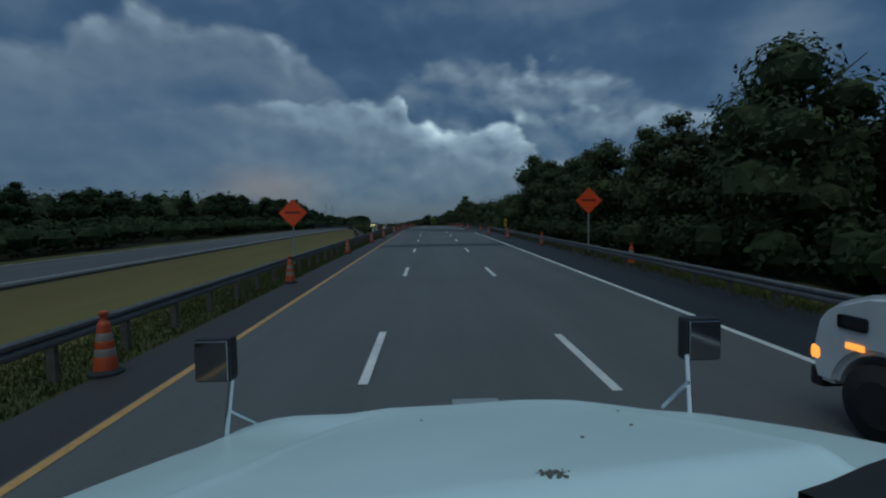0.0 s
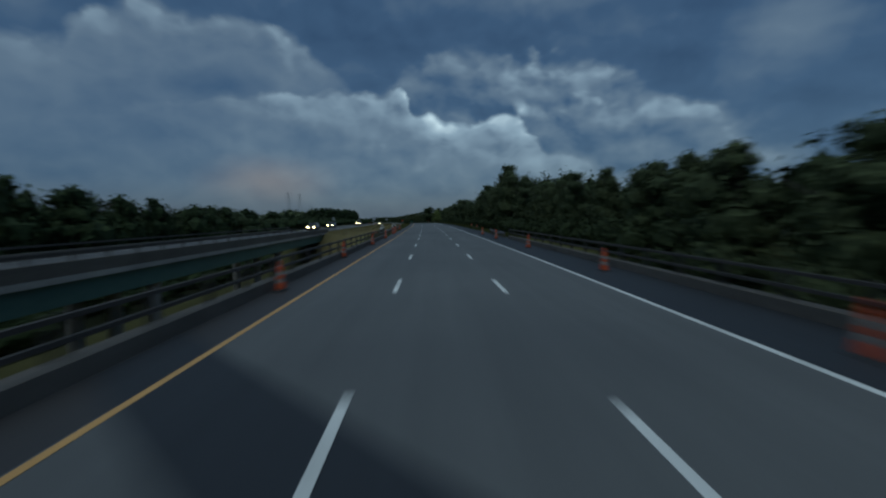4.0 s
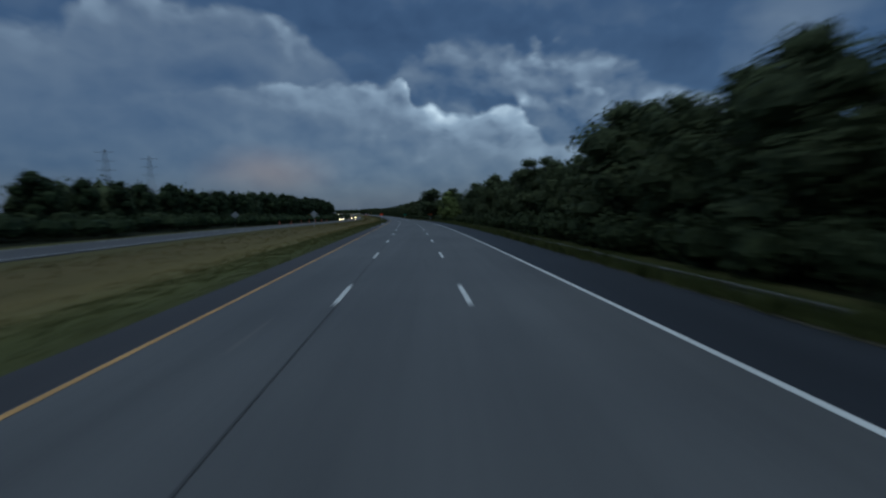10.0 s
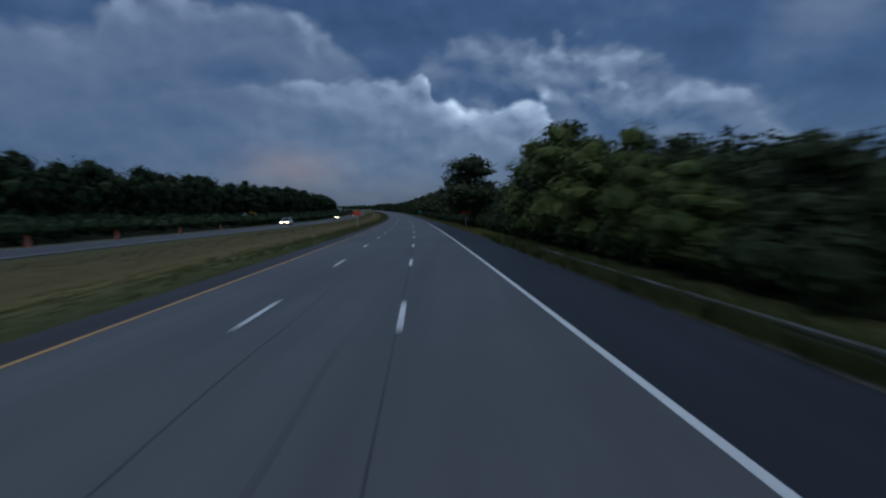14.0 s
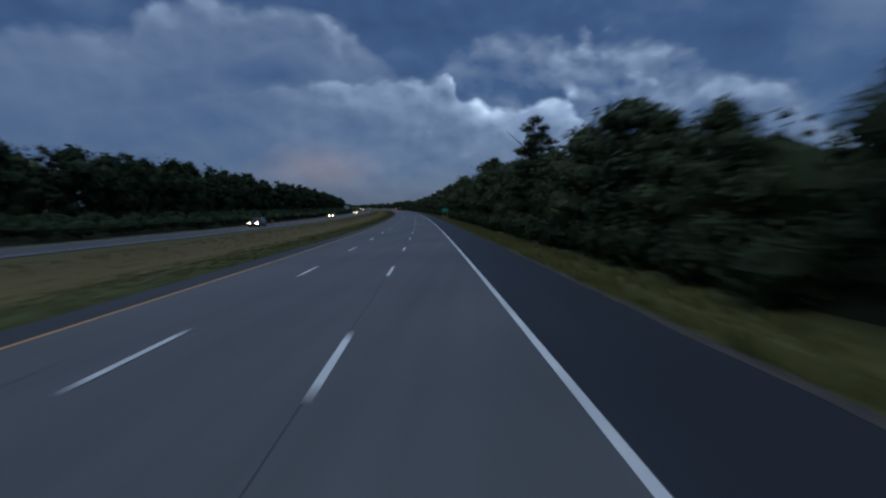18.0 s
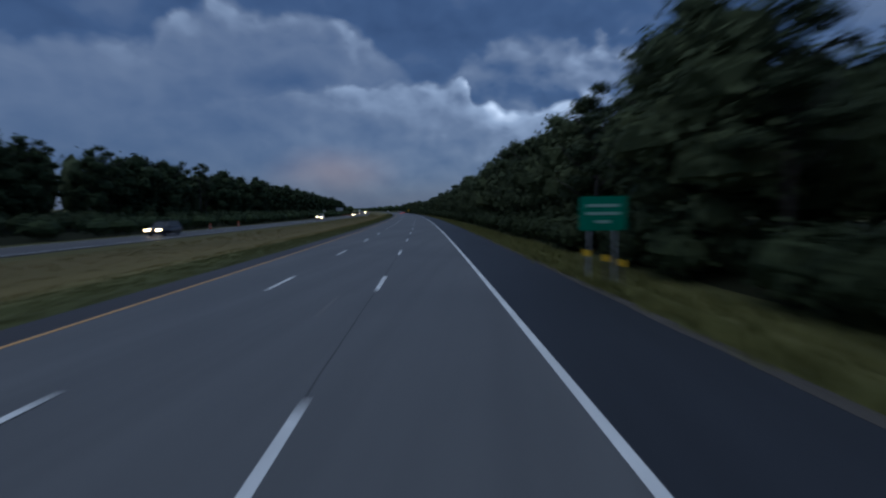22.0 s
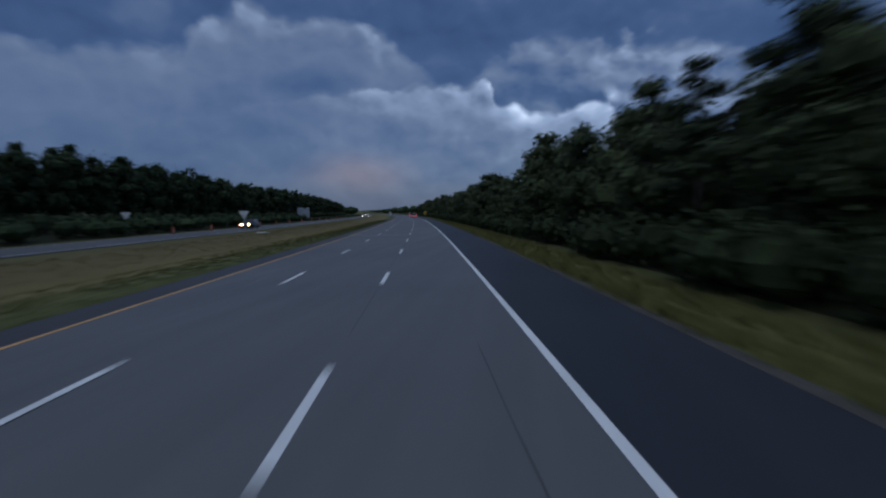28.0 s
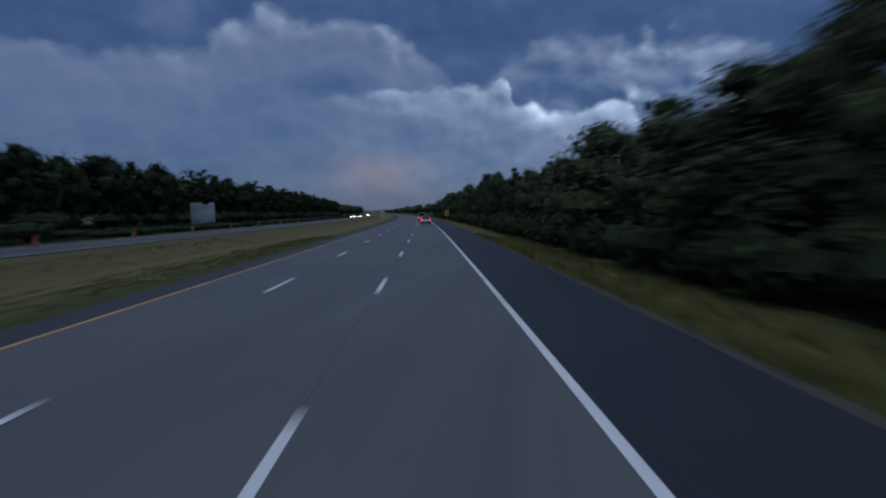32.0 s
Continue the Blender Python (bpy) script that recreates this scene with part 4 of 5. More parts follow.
guardrail(175, 240, -7.2, 1, "galvanised steel beam guardrail along the median after the bridge", 1.2, 0.0, "dull_steel")
guardrail(-40, 71, 8.3, -1, "galvanised steel beam guardrail along the shoulder before the bridge", steel="dull_steel")
guardrail(167, 184, 8.2, -1, "short galvanised steel guardrail at the bridge's end", 0.6, 0.0, "dull_steel")
guardrail(205, 250, 9.35, -1, "galvanised steel guardrail half sunk in tall verge grass", 0.3, 0.3, "dull_steel")
guardrail(296, 428, 9.5, -1, "galvanised steel guardrail overgrown by tall verge grass", 0.3, 0.34, "dull_steel")


# ---- construction channelizers ----
def drum(name="traffic_channelizer"):
    """A slim upright channelizer: rubber foot, tapered body with reflective bands, looped top."""
    t = thing(name, pose(0, 0, -400), "", "traffic channelizer")
    part("base", lathe([(0.27, 0.0), (0.27, 0.04), (0.22, 0.07), (0.19, 0.09)], 16), "rubber", t, "black rubber foot")
    z, r = 0.07, 0.185
    for mat, h in (("drum_orange", 0.24), ("drum_white", 0.13), ("drum_orange", 0.13), ("drum_white", 0.13), ("drum_orange", 0.16)):
        r2 = r - 0.12 * h
        part("orange_band" if mat == "drum_orange" else "white_band", lathe([(r, z), (r, z + 0.012), (r2 + 0.005, z + h - 0.016), (r2, z + h)], 18), mat, t,
             "faded orange plastic band" if mat == "drum_orange" else "white reflective band", True)
        z, r = z + h, r2
    part("neck", lathe([(r, z), (0.055, z + 0.05), (0.05, z + 0.12)], 14), "drum_orange", t)
    part("handle", lathe([(0.05, z + 0.12), (0.075, z + 0.145), (0.075, z + 0.19), (0.03, z + 0.21)], 14), "drum_orange", t)
    return t


proto_drum = drum()
LEFT_DRUMS = [7.9, 18.2, 31.9, 43.8, 52.4, 69.0, 78.4, 93.2, 101.6, 117.6, 130, 144, 158, 172, 188, 190, 200, 213.8]
RIGHT_DRUMS = [(22.7, 9.2), (36.8, 8.2), (48.2, 7.4), (58.4, 6.7), (71.2, 7.1), (85.6, 6.4), (100.0, 6.5), (110, 6.9), (121, 6.9), (134, 7.2), (150, 7.2), (166, 7.0), (180, 7.1), (206.5, 9.2), (217.3, 9.3)]
rng = np.random.default_rng(8)
for s in LEFT_DRUMS:
    d = -6.02 + 0.15 * rng.normal() if s < 195 else -6.6
    tagged(copy_thing(proto_drum, stand(s, d, float(np.interp(d, [-6.35, -5], [-0.04, 0])), float(rng.random() * 360)) @ Matrix.Diagonal((1, 1, 1, 1))),
           "orange and white striped slim channelizer beside the yellow line", "traffic channelizer", "construction channelizers")
for s, d in RIGHT_DRUMS:
    h = -0.03 if d < 8.9 else float(land(s, d))
    tagged(copy_thing(proto_drum, stand(s, d, h, float(rng.random() * 360))), "orange and white striped slim channelizer on the dark shoulder", "traffic channelizer", "construction channelizers")
OPP_DRUMS = [402, 414, 427, 440, 452, 466, 480, 620, 690, 702, 714, 860, 872, 884, 896, 908, 920, 934, 948, 962, 976, 990, 1004, 1020, 1036]
for s in OPP_DRUMS:
    tagged(copy_thing(proto_drum, stand(s, float(OPP_IN(s)) - 7.35, -0.02)), "orange and white striped channelizer along the opposite carriageway", "traffic channelizer", "construction channelizers")
for s, d, turn in ((213, -12.2, 40), (199, -10.9, 110)):
    tagged(copy_thing(proto_drum, stand(s, d, float(land(s, d)) + 0.27, turn) @ pose(0, 0, 0, 88, 0, 0)), "orange striped channelizer knocked over in the median grass", "traffic channelizer", "construction channelizers")
for o in (*proto_drum.children_recursive, proto_drum):
    bpy.data.objects.remove(o)


# ---- signs ----
def slab(w, h, thick, diamond=False, r=0.05):
    if diamond:
        k = w / 2
        bm = prism([(-k, 0), (0, -k), (k, 0), (0, k)], -thick / 2, thick / 2)
    else:
        bm = prism([(-w / 2 + r, -h / 2), (w / 2 - r, -h / 2), (w / 2, -h / 2 + r), (w / 2, h / 2 - r), (w / 2 - r, h / 2), (-w / 2 + r, h / 2), (-w / 2, h / 2 - r), (-w / 2, -h / 2 + r)], -thick / 2, thick / 2)
    return bm


def shifted(bm, x, y, z, turn=0):
    bmesh.ops.transform(bm, matrix=pose(x, y, z, 0, 0, turn), verts=bm.verts)
    return bm


def road_sign(s, d, centre, w, h, mat, label, name="road_sign", diamond=False, posts=(0.0,), bars=(), facing=1, base=None, post_mat="galvanised_steel", bar_mat="sign_black", turn=0.0):
    """facing +1: the face looks back at the camera's road; bars: (x, z, width, height) of writing on the face."""
    base = float(land(s, d)) if base is None else base
    t = thing(name, stand(s, d, base, turn), label, "road sign")
    c = centre - base
    y = -0.02 * facing
    panel = part("panel", shifted(slab(w, h, 0.03, diamond), 0, y, c), mat, t)
    back = part("backing", shifted(slab(w * 0.985, h * 0.985, 0.012, diamond), 0, y + 0.0225 * facing, c), "sign_back", panel)
    for x in posts:
        part("post", box(x - 0.045, x + 0.045, 0.03 * facing - 0.03, 0.03 * facing + 0.03, -0.5, c + (h if not diamond else w) * 0.42, 0.008), post_mat, t)
    for x, z, bw, bh in bars:
        part("lettering", box(x - bw / 2, x + bw / 2, y - 0.024 * facing - 0.003, y - 0.024 * facing + 0.003, c + z - bh / 2, c + z + bh / 2), bar_mat, panel)
    return t


WORDS = [(0, 0.03, 0.92, 0.14)]
road_sign(28.8, -9.1, 2.75, 1.72, 1.72, "sign_orange", "fluorescent orange diamond works sign with a faded line in the median", "works_sign", True, (0.0,), WORDS, bar_mat="faded_black")
road_sign(30.0, 9.6, 3.3, 1.72, 1.72, "sign_orange", "fluorescent orange diamond works sign with faded line behind the guardrail", "works_sign", True, (0.0,), WORDS, bar_mat="faded_black")
road_sign(489, 12.1, 2.6, 1.72, 0.76, "sign_orange", "fluorescent orange rectangular works sign on the grass verge", "works_sign", False, (-0.1, 0.1))
road_sign(489, -8.8, 2.6, 1.3, 0.76, "sign_orange", "fluorescent orange rectangular works sign in the median", "works_sign", False, (-0.1, 0.1))
road_sign(643, 10.2, 2.4, 1.8, 1.3, "sign_green", "green guide sign with three rows of white lettering before the trees", "guide_sign", False, (-0.5, 0.5),
          [(0, 0.3, 1.25, 0.12), (0, 0.0, 1.35, 0.12), (0, -0.32, 0.6, 0.12)], bar_mat="worn_lettering")
for i, x in enumerate((-0.75, 0.0, 0.6)):
    t = thing("reflector_post", stand(642.6, 10.2 + x, float(land(642.6, 10.2 + x))), "short amber reflector post under the guide sign", "reflector post", "reflector posts")
    part("post", box(-0.03, 0.03, -0.02, 0.02, -0.3, 1.0), "weathered_post", t)
    part("reflector", box(-0.14, 0.14, -0.035, -0.022, 0.92, 1.16, 0.005), "sign_yellow", t, "amber reflector plate")
for s, d in ((281, -18.8), (283, -33.5), (385, -19.4), (386, -35.5), (520, -40.0)):
    road_sign(s, d, 2.4, 1.55, 1.55, "sign_back", "diamond sign showing its pale metal back beside the opposite carriageway", "warning_sign", True, (0.0,), (), -1, None)
road_sign(1036, 10.3, 2.2, 1.0, 1.5, "sign_yellow", "small pale yellow sign on the grass verge", "road_sign", False, (0.0,), [(0, 0.3, 0.7, 0.18), (0, -0.2, 0.7, 0.18)])
road_sign(1036, -7.6, 2.2, 1.0, 1.5, "sign_white", "small white sign in the median ahead", "road_sign", False, (0.0,), [(0, 0.3, 0.7, 0.18), (0, -0.2, 0.7, 0.18)])
road_sign(57.7, 8.75, 1.45, 0.3, 0.9, "sign_yellow", "yellow object marker at the start of the bridge railing", "object_marker", False, (0.0,), [(0, 0.2, 0.28, 0.08), (0, 0.0, 0.28, 0.08), (0, -0.2, 0.28, 0.08)])


def yield_back(s, d):
    base = float(land(s, d))
    t = thing("yield_sign", stand(s, d, base), "triangular sign seen from its pale bare back beyond the median", "road sign")
    part("panel", shifted(prism([(-0.75, 0.55), (0.75, 0.55), (0, -0.75)], -0.015, 0.015), 0, 0, 2.5 - base), "sign_white", t)
    part("post", box(-0.045, 0.045, -0.075, -0.015, -0.4, 3.2 - base, 0.008), "galvanised_steel", t)


yield_back(865, -24.0 + 1.0)
yield_back(866, -40.5)
# a large guide sign seen from behind
t = thing("guide_sign", stand(1017, -47.6, float(land(1017, -47.6))), "large guide sign seen from its ribbed blue-grey back", "road sign")
for i in range(4):
    part("panel", box(-2.7 + i * 1.36, -1.36 + i * 1.36, -0.03, 0.03, 0.6, 5.4 - (0.5 if i == 2 else 0)), "bare_aluminium", t)
for x in (-1.6, 1.6):
    part("post", box(x - 0.09, x + 0.09, 0.04, 0.2, -0.6, 5.2, 0.01), "galvanised_steel", t)
for z in (1.4, 4.4):
    part("brace", box(-2.65, 2.7, -0.1, -0.035, z, z + 0.1), "galvanised_steel", t)


# ---- vehicles ----
def wheel(t, x, y, r=0.34, w=0.22):
    wh = part("wheel", shifted_rod((x - w / 2, y, r), (x + w / 2, y, r), r), "rubber", t, "", True)
    part("rim", shifted_rod((x - w / 2 - 0.008, y, r), (x + w / 2 + 0.008, y, r), r * 0.6), "car_silver", wh)


def shifted_rod(a, b, r):
    return rod(a, b, r, None, 20)


def car(m, paint, label, body=1.0, front_lit=False, rear_lit=False, tall=1.72, length=4.7, wide=1.88, lamp_mat="head_light"):
    """A sport utility car; its nose points along +y."""
    t = thing("car", m, label, "car", "cars on the highway")
    h, w, L = tall, wide / 2, length / 2
    lower = [(-L, 0.42), (-L + 0.04, 0.95), (-L + 0.25, 1.02), (L - 1.35, 1.02), (L - 0.25, 0.9), (L - 0.02, 0.72), (L, 0.42), (L - 0.3, 0.24), (-L + 0.2, 0.24)]
    bm = prism(lower, -w, w, None, "x")
    bmesh.ops.bevel(bm, geom=list(bm.edges), offset=0.05, segments=2, affect="EDGES")
    part("body", bm, paint, t, "", True)
    bm = bmesh.new()
    base = [(-w + 0.06, -L + 0.1), (w - 0.06, -L + 0.1), (w - 0.06, L - 1.3), (-w + 0.06, L - 1.3)]
    top = [(-w + 0.24, -L + 0.42), (w - 0.24, -L + 0.42), (w - 0.24, L - 2.15), (-w + 0.24, L - 2.15)]
    a = [bm.verts.new((x, y, 1.0)) for x, y in base]
    b = [bm.verts.new((x, y, h - 0.05)) for x, y in top]
    for i in range(4):
        bm.faces.new((a[i], a[(i + 1) % 4], b[(i + 1) % 4], b[i]))
    bm.faces.new(b)
    bm.faces.new(a[::-1])
    part("window_glass", bm, "tinted_glass", t, "dark tinted windows")
    part("roof", box(-w + 0.2, w - 0.2, -L + 0.36, L - 2.1, h - 0.06, h, 0.025), paint, t)
    for sx in (-1, 1):
        for (x0, y0), (x1, y1) in (((w - 0.06, -L + 0.1), (w - 0.24, -L + 0.42)), ((w - 0.06, L - 1.3), (w - 0.24, L - 2.15))):
            part("pillar", rod((sx * x0, y0, 1.0), (sx * x1, y1, h - 0.04), 0.055, 0.05, 8), paint, t)
        part("mirror", box(min(sx * w, sx * (w + 0.2)), max(sx * w, sx * (w + 0.2)), L - 1.55, L - 1.45, 1.02, 1.18, 0.02), paint, t)
        part("head_lamp", box(sx * (w - 0.3) - 0.17, sx * (w - 0.3) + 0.17, L - 0.12, L + 0.012, 0.62, 0.84, 0.02), lamp_mat if front_lit else "chrome", t)
        part("tail_lamp", box(sx * (w - 0.14) - 0.11, sx * (w - 0.14) + 0.11, -L - 0.012, -L + 0.1, 0.74, 1.02, 0.02), "tail_light" if rear_lit else "car_red", t)
        for y in (-L + 0.85, L - 0.95):
            wheel(t, sx * (w - 0.12), y)
    part("bumper", box(-w + 0.06, w - 0.06, -L - 0.05, -L + 0.1, 0.36, 0.58, 0.03), "black_plastic", t)
    part("bumper", box(-w + 0.06, w - 0.06, L - 0.08, L + 0.04, 0.3, 0.52, 0.03), "black_plastic", t)
    part("number_plate", box(-0.26, 0.26, -L - 0.065, -L - 0.045, 0.62, 0.76), "sign_white", t, "plain pale plate")
    return t


car(stand(1003, 3.75, 0.03), "car_silver", "silver sport utility car driving ahead with red tail lights lit", rear_lit=True)
car(stand(1046, 3.4, 0.03), "car_white", "pale tall van further ahead with red lights", tall=2.3, length=5.6, wide=2.05, rear_lit=True)
OPP_CARS = [(217, 4.0, "car_dark"), (246, 5.3, "car_dark"), (300, 4.0, "car_dark"), (510, 4.0, "car_white"), (600, 4.0, "car_dark"), (682, 4.0, "car_dark"), (778, 4.6, "car_white"), (880, 4.0, "car_dark"), (1134, 4.0, "car_silver"), (1186, 5.3, "car_dark"), (1260, 4.0, "car_white"), (1330, 5.3, "car_dark")]
for s, off, paint in OPP_CARS:
    name = {"car_dark": "dark", "car_silver": "silver", "car_white": "white"}[paint]
    car(stand(s, float(OPP_IN(s)) - off, 0.03, 180), paint, name + " car with glowing headlights on the opposite carriageway", front_lit=True)


# ---- light trailers and an excavator ----
def light_trailer(s, d, turn, label):
    base = float(land(s, d))
    t = thing("light_trailer", stand(s, d, base, turn) @ Matrix.Scale(0.68, 4), label, "trailer")
    part("cabinet", box(-0.75, 0.75, -0.45, 0.45, 0.45, 1.35, 0.05), "car_white", t, "white metal cabinet")
    part("door", box(-0.3, 0.3, -0.475, -0.452, 0.6, 1.2, 0.01), "black_plastic", t)
    part("chassis", box(-0.85, 0.85, -0.4, 0.4, 0.36, 0.45, 0.01), "black_plastic", t)
    part("drawbar", box(0.85, 1.7, -0.04, 0.04, 0.36, 0.44), "galvanised_steel", t)
    part("mast", rod((0, 0, 1.3), (0, 0, 2.0), 0.06, 0.05), "galvanised_steel", t)
    for x in (-0.55, 0.55):
        part("lamp_head", box(x - 0.22, x + 0.22, -0.1, 0.1, 1.75, 2.1, 0.03), "sign_white", t)
        part("wheel", rod((x * 1.5 - 0.08, 0, 0.3), (x * 1.5 + 0.08, 0, 0.3), 0.3, None, 16), "rubber", t)
        part("arm", rod((0, 0, 1.9), (x, 0, 1.9), 0.03), "galvanised_steel", t)
    return t


light_trailer(97, -12.0, 20, "white portable light trailer parked in the median before the bridge")
light_trailer(92.5, -9.4, 65, "pale portable generator trailer beside the guardrail before the bridge")
light_trailer(231, -8.9, 0, "white portable light trailer standing in the median grass")
light_trailer(221, -11.0, 70, "white portable generator trailer in the grass median")


def excavator(s, d, turn):
    base = float(land(s, d))
    t = thing("excavator", stand(s, d, base, turn) @ Matrix.Scale(0.8, 4), "yellow tracked excavator parked before the far trees", "excavator")
    for x in (-1.2, 1.2):
        part("track", box(x - 0.3, x + 0.3, -2.0, 2.0, 0.0, 0.85, 0.3), "rubber", t)
    part("turntable", lathe([(0.9, 0.8), (0.9, 1.05)], 18), "black_plastic", t)
    part("house", box(-1.3, 1.3, -2.1, 0.9, 1.05, 2.1, 0.12), "black_plastic", t)
    part("counterweight", box(-1.3, 1.3, -2.7, -2.1, 1.1, 2.2, 0.15), "weathered_post", t)
    cab = part("cab", box(-1.3, -0.3, -0.3, 1.3, 1.1, 2.9, 0.08), "black_plastic", t)
    part("window", box(-1.2, -0.4, 1.31, 1.33, 1.6, 2.75), "tinted_glass", cab)
    part("boom", prism([(0.8, 1.6), (3.0, 4.0), (5.2, 4.6), (5.3, 4.2), (3.3, 3.5), (1.2, 1.4)], 0.1, 0.5, None, "x"), "machine_yellow", t)
    part("stick", prism([(5.0, 4.8), (5.45, 4.7), (5.5, 1.6), (5.2, 1.5)], 0.15, 0.45, None, "x"), "machine_yellow", t)
    part("bucket", prism([(5.0, 1.6), (5.6, 1.6), (5.7, 0.7), (5.1, 0.3), (4.7, 0.8)], -0.2, 0.8, None, "x"), "black_plastic", t)
    part("ram", rod((0.3, 1.5, 1.7), (0.3, 3.4, 3.3), 0.08), "chrome", t)


excavator(553, -45.5, 75)


# ---- power line towers beyond the trees ----
def lattice_tower(s, d, h, label):
    base = float(land(s, d))
    t = thing("power_tower", stand(s, d, base), label, "power tower", "power towers")
    for sx in (-1, 1):
        for sy in (-1, 1):
            part("leg", rod((sx * 1.6, sy * 1.6, -0.5), (sx * 0.25, sy * 0.25, h), 0.045, 0.03, 6), "dull_steel", t)
    for i in range(9):
        f0, f1 = i / 9, (i + 1) / 9
        w0, w1 = 1.6 - 1.35 * f0, 1.6 - 1.35 * f1
        for k, (ax, ay, bx, by) in enumerate(((-1, -1, 1, -1), (1, -1, 1, 1), (1, 1, -1, 1), (-1, 1, -1, -1))):
            part("brace", rod((ax * w0, ay * w0, h * f0), (bx * w1, by * w1, h * f1), 0.02, None, 5), "dull_steel", t)
    for z in (0.72, 0.84, 0.96):
        part("cross_arm", box(-2.6, 2.6, -0.07, 0.07, h * z - 0.045, h * z + 0.045), "dull_steel", t)
    return t


lattice_tower(428, -84, 21, "thin grey lattice power tower beyond the far woods")
lattice_tower(444, -80, 21, "thin grey lattice power tower beyond the far woods")
lattice_tower(438, 64, 28, "grey lattice power tower rising behind the roadside trees")

# plastic sheet lying in the median
bm = bmesh.new()
bmesh.ops.create_grid(bm, x_segments=14, y_segments=10, size=0.5, matrix=Matrix.Diagonal((1.7, 1.0, 1, 1)))
for v in bm.verts:
    v.co.z = 0.16 + 0.16 * noise.noise(v.co * 2.6) + 0.05 * noise.noise(v.co * 7)
bmesh.ops.solidify(bm, geom=list(bm.faces), thickness=0.012)
t = thing("plastic_sheet", stand(862, -19.4, float(land(862, -19.4))), "crumpled white plastic sheet lying in the median grass", "litter")
part("sheet", bm, "sign_white", t, "", True)


def shard(s, d, size, seed, label):
    rng = np.random.default_rng(seed)
    n = 7
    outline = [(size * (0.6 + 0.5 * rng.random()) * math.cos(2 * math.pi * i / n), 0.45 * size * (0.6 + 0.5 * rng.random()) * math.sin(2 * math.pi * i / n)) for i in range(n)]
    bm = bmesh.new()
    low = [bm.verts.new((x, y, 0.0)) for x, y in outline]
    top = [bm.verts.new((x * 0.9, y * 0.9, 0.05 + 0.05 * rng.random())) for x, y in outline]
    for i in range(n):
        bm.faces.new((low[i], low[(i + 1) % n], top[(i + 1) % n], top[i]))
    bm.faces.new(top)
    bm.faces.new(low[::-1])
    t = thing("road_debris", stand(s, d, -0.04, float(rng.random() * 180)), label, "litter", "debris on the shoulder")
    part("shard", bm, "sign_white", t)


for i, (s, d, size) in enumerate(((390.8, -5.9, 0.35), (393.1, -5.75, 0.4), (394.0, -5.8, 0.25), (397.9, -5.75, 0.4), (362.3, -5.8, 0.22), (371.8, -5.6, 0.3))):
    shard(s, d, size, 60 + i, "flat pale shard of debris on the narrow shoulder")


# ---- woodland floors: litter sheets darkened to hold the trees' shade ----
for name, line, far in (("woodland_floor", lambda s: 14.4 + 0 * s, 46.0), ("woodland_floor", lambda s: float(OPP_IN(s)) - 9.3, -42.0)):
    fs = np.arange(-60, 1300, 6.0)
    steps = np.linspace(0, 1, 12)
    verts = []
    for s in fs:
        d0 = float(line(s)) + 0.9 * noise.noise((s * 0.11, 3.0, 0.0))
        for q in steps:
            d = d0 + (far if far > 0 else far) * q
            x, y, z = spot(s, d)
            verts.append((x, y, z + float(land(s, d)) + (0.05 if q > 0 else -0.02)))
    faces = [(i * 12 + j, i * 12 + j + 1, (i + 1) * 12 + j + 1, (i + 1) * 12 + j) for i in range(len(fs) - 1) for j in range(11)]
    tagged(mesh_object(name, verts, faces, "shaded_forest_floor", None, True), "leaf litter under the roadside trees, their shade put into its dark colour", "ground", "", "structure")


# ---- tall verge grass ----
def verge_grass(name, seed, s0, s1, count, d0, d1, tall, label, mat="grass_blade", broad=0.035):
    rng = np.random.default_rng(seed)
    sv = s0 + (s1 - s0) * rng.random(count)
    dv = d0 + (d1 - d0) * rng.random(count) ** 1.2
    keep = np.array([noise.noise((a * 0.09, b * 0.3, 1.0)) for a, b in zip(sv, dv)]) > -0.75
    sv, dv = sv[keep], dv[keep]
    x, y, z = spot(sv, dv)
    z = z + land(sv, dv) - 0.02
    n = len(sv)
    verts = np.zeros((n, 5, 3, 3))
    for k in range(5):
        a = rng.random(n) * 6.283
        h = tall * (0.45 + 0.75 * rng.random(n))
        w = broad * (1 + 0.86 * rng.random(n))
        lean = 0.35 * h
        ox, oy = 0.16 * rng.normal(size=n), 0.16 * rng.normal(size=n)
        c, s_ = np.cos(a), np.sin(a)
        verts[:, k, 0] = np.stack([x + ox - w * s_, y + oy + w * c, z], 1)
        verts[:, k, 1] = np.stack([x + ox + w * s_, y + oy - w * c, z], 1)
        verts[:, k, 2] = np.stack([x + ox + lean * c, y + oy + lean * s_, z + h], 1)
    me = bpy.data.meshes.new(name)
    v = verts.reshape(-1, 3)
    me.vertices.add(len(v))
    me.vertices.foreach_set("co", v.ravel())
    me.loops.add(len(v))
    me.loops.foreach_set("vertex_index", np.arange(len(v), dtype=np.int32))
    me.polygons.add(len(v) // 3)
    me.polygons.foreach_set("loop_start", np.arange(0, len(v), 3, dtype=np.int32))
    me.update(calc_edges=True)
    me.materials.append(M[mat])
    tagged(new(name, me), label, "grass", "", "stuff")


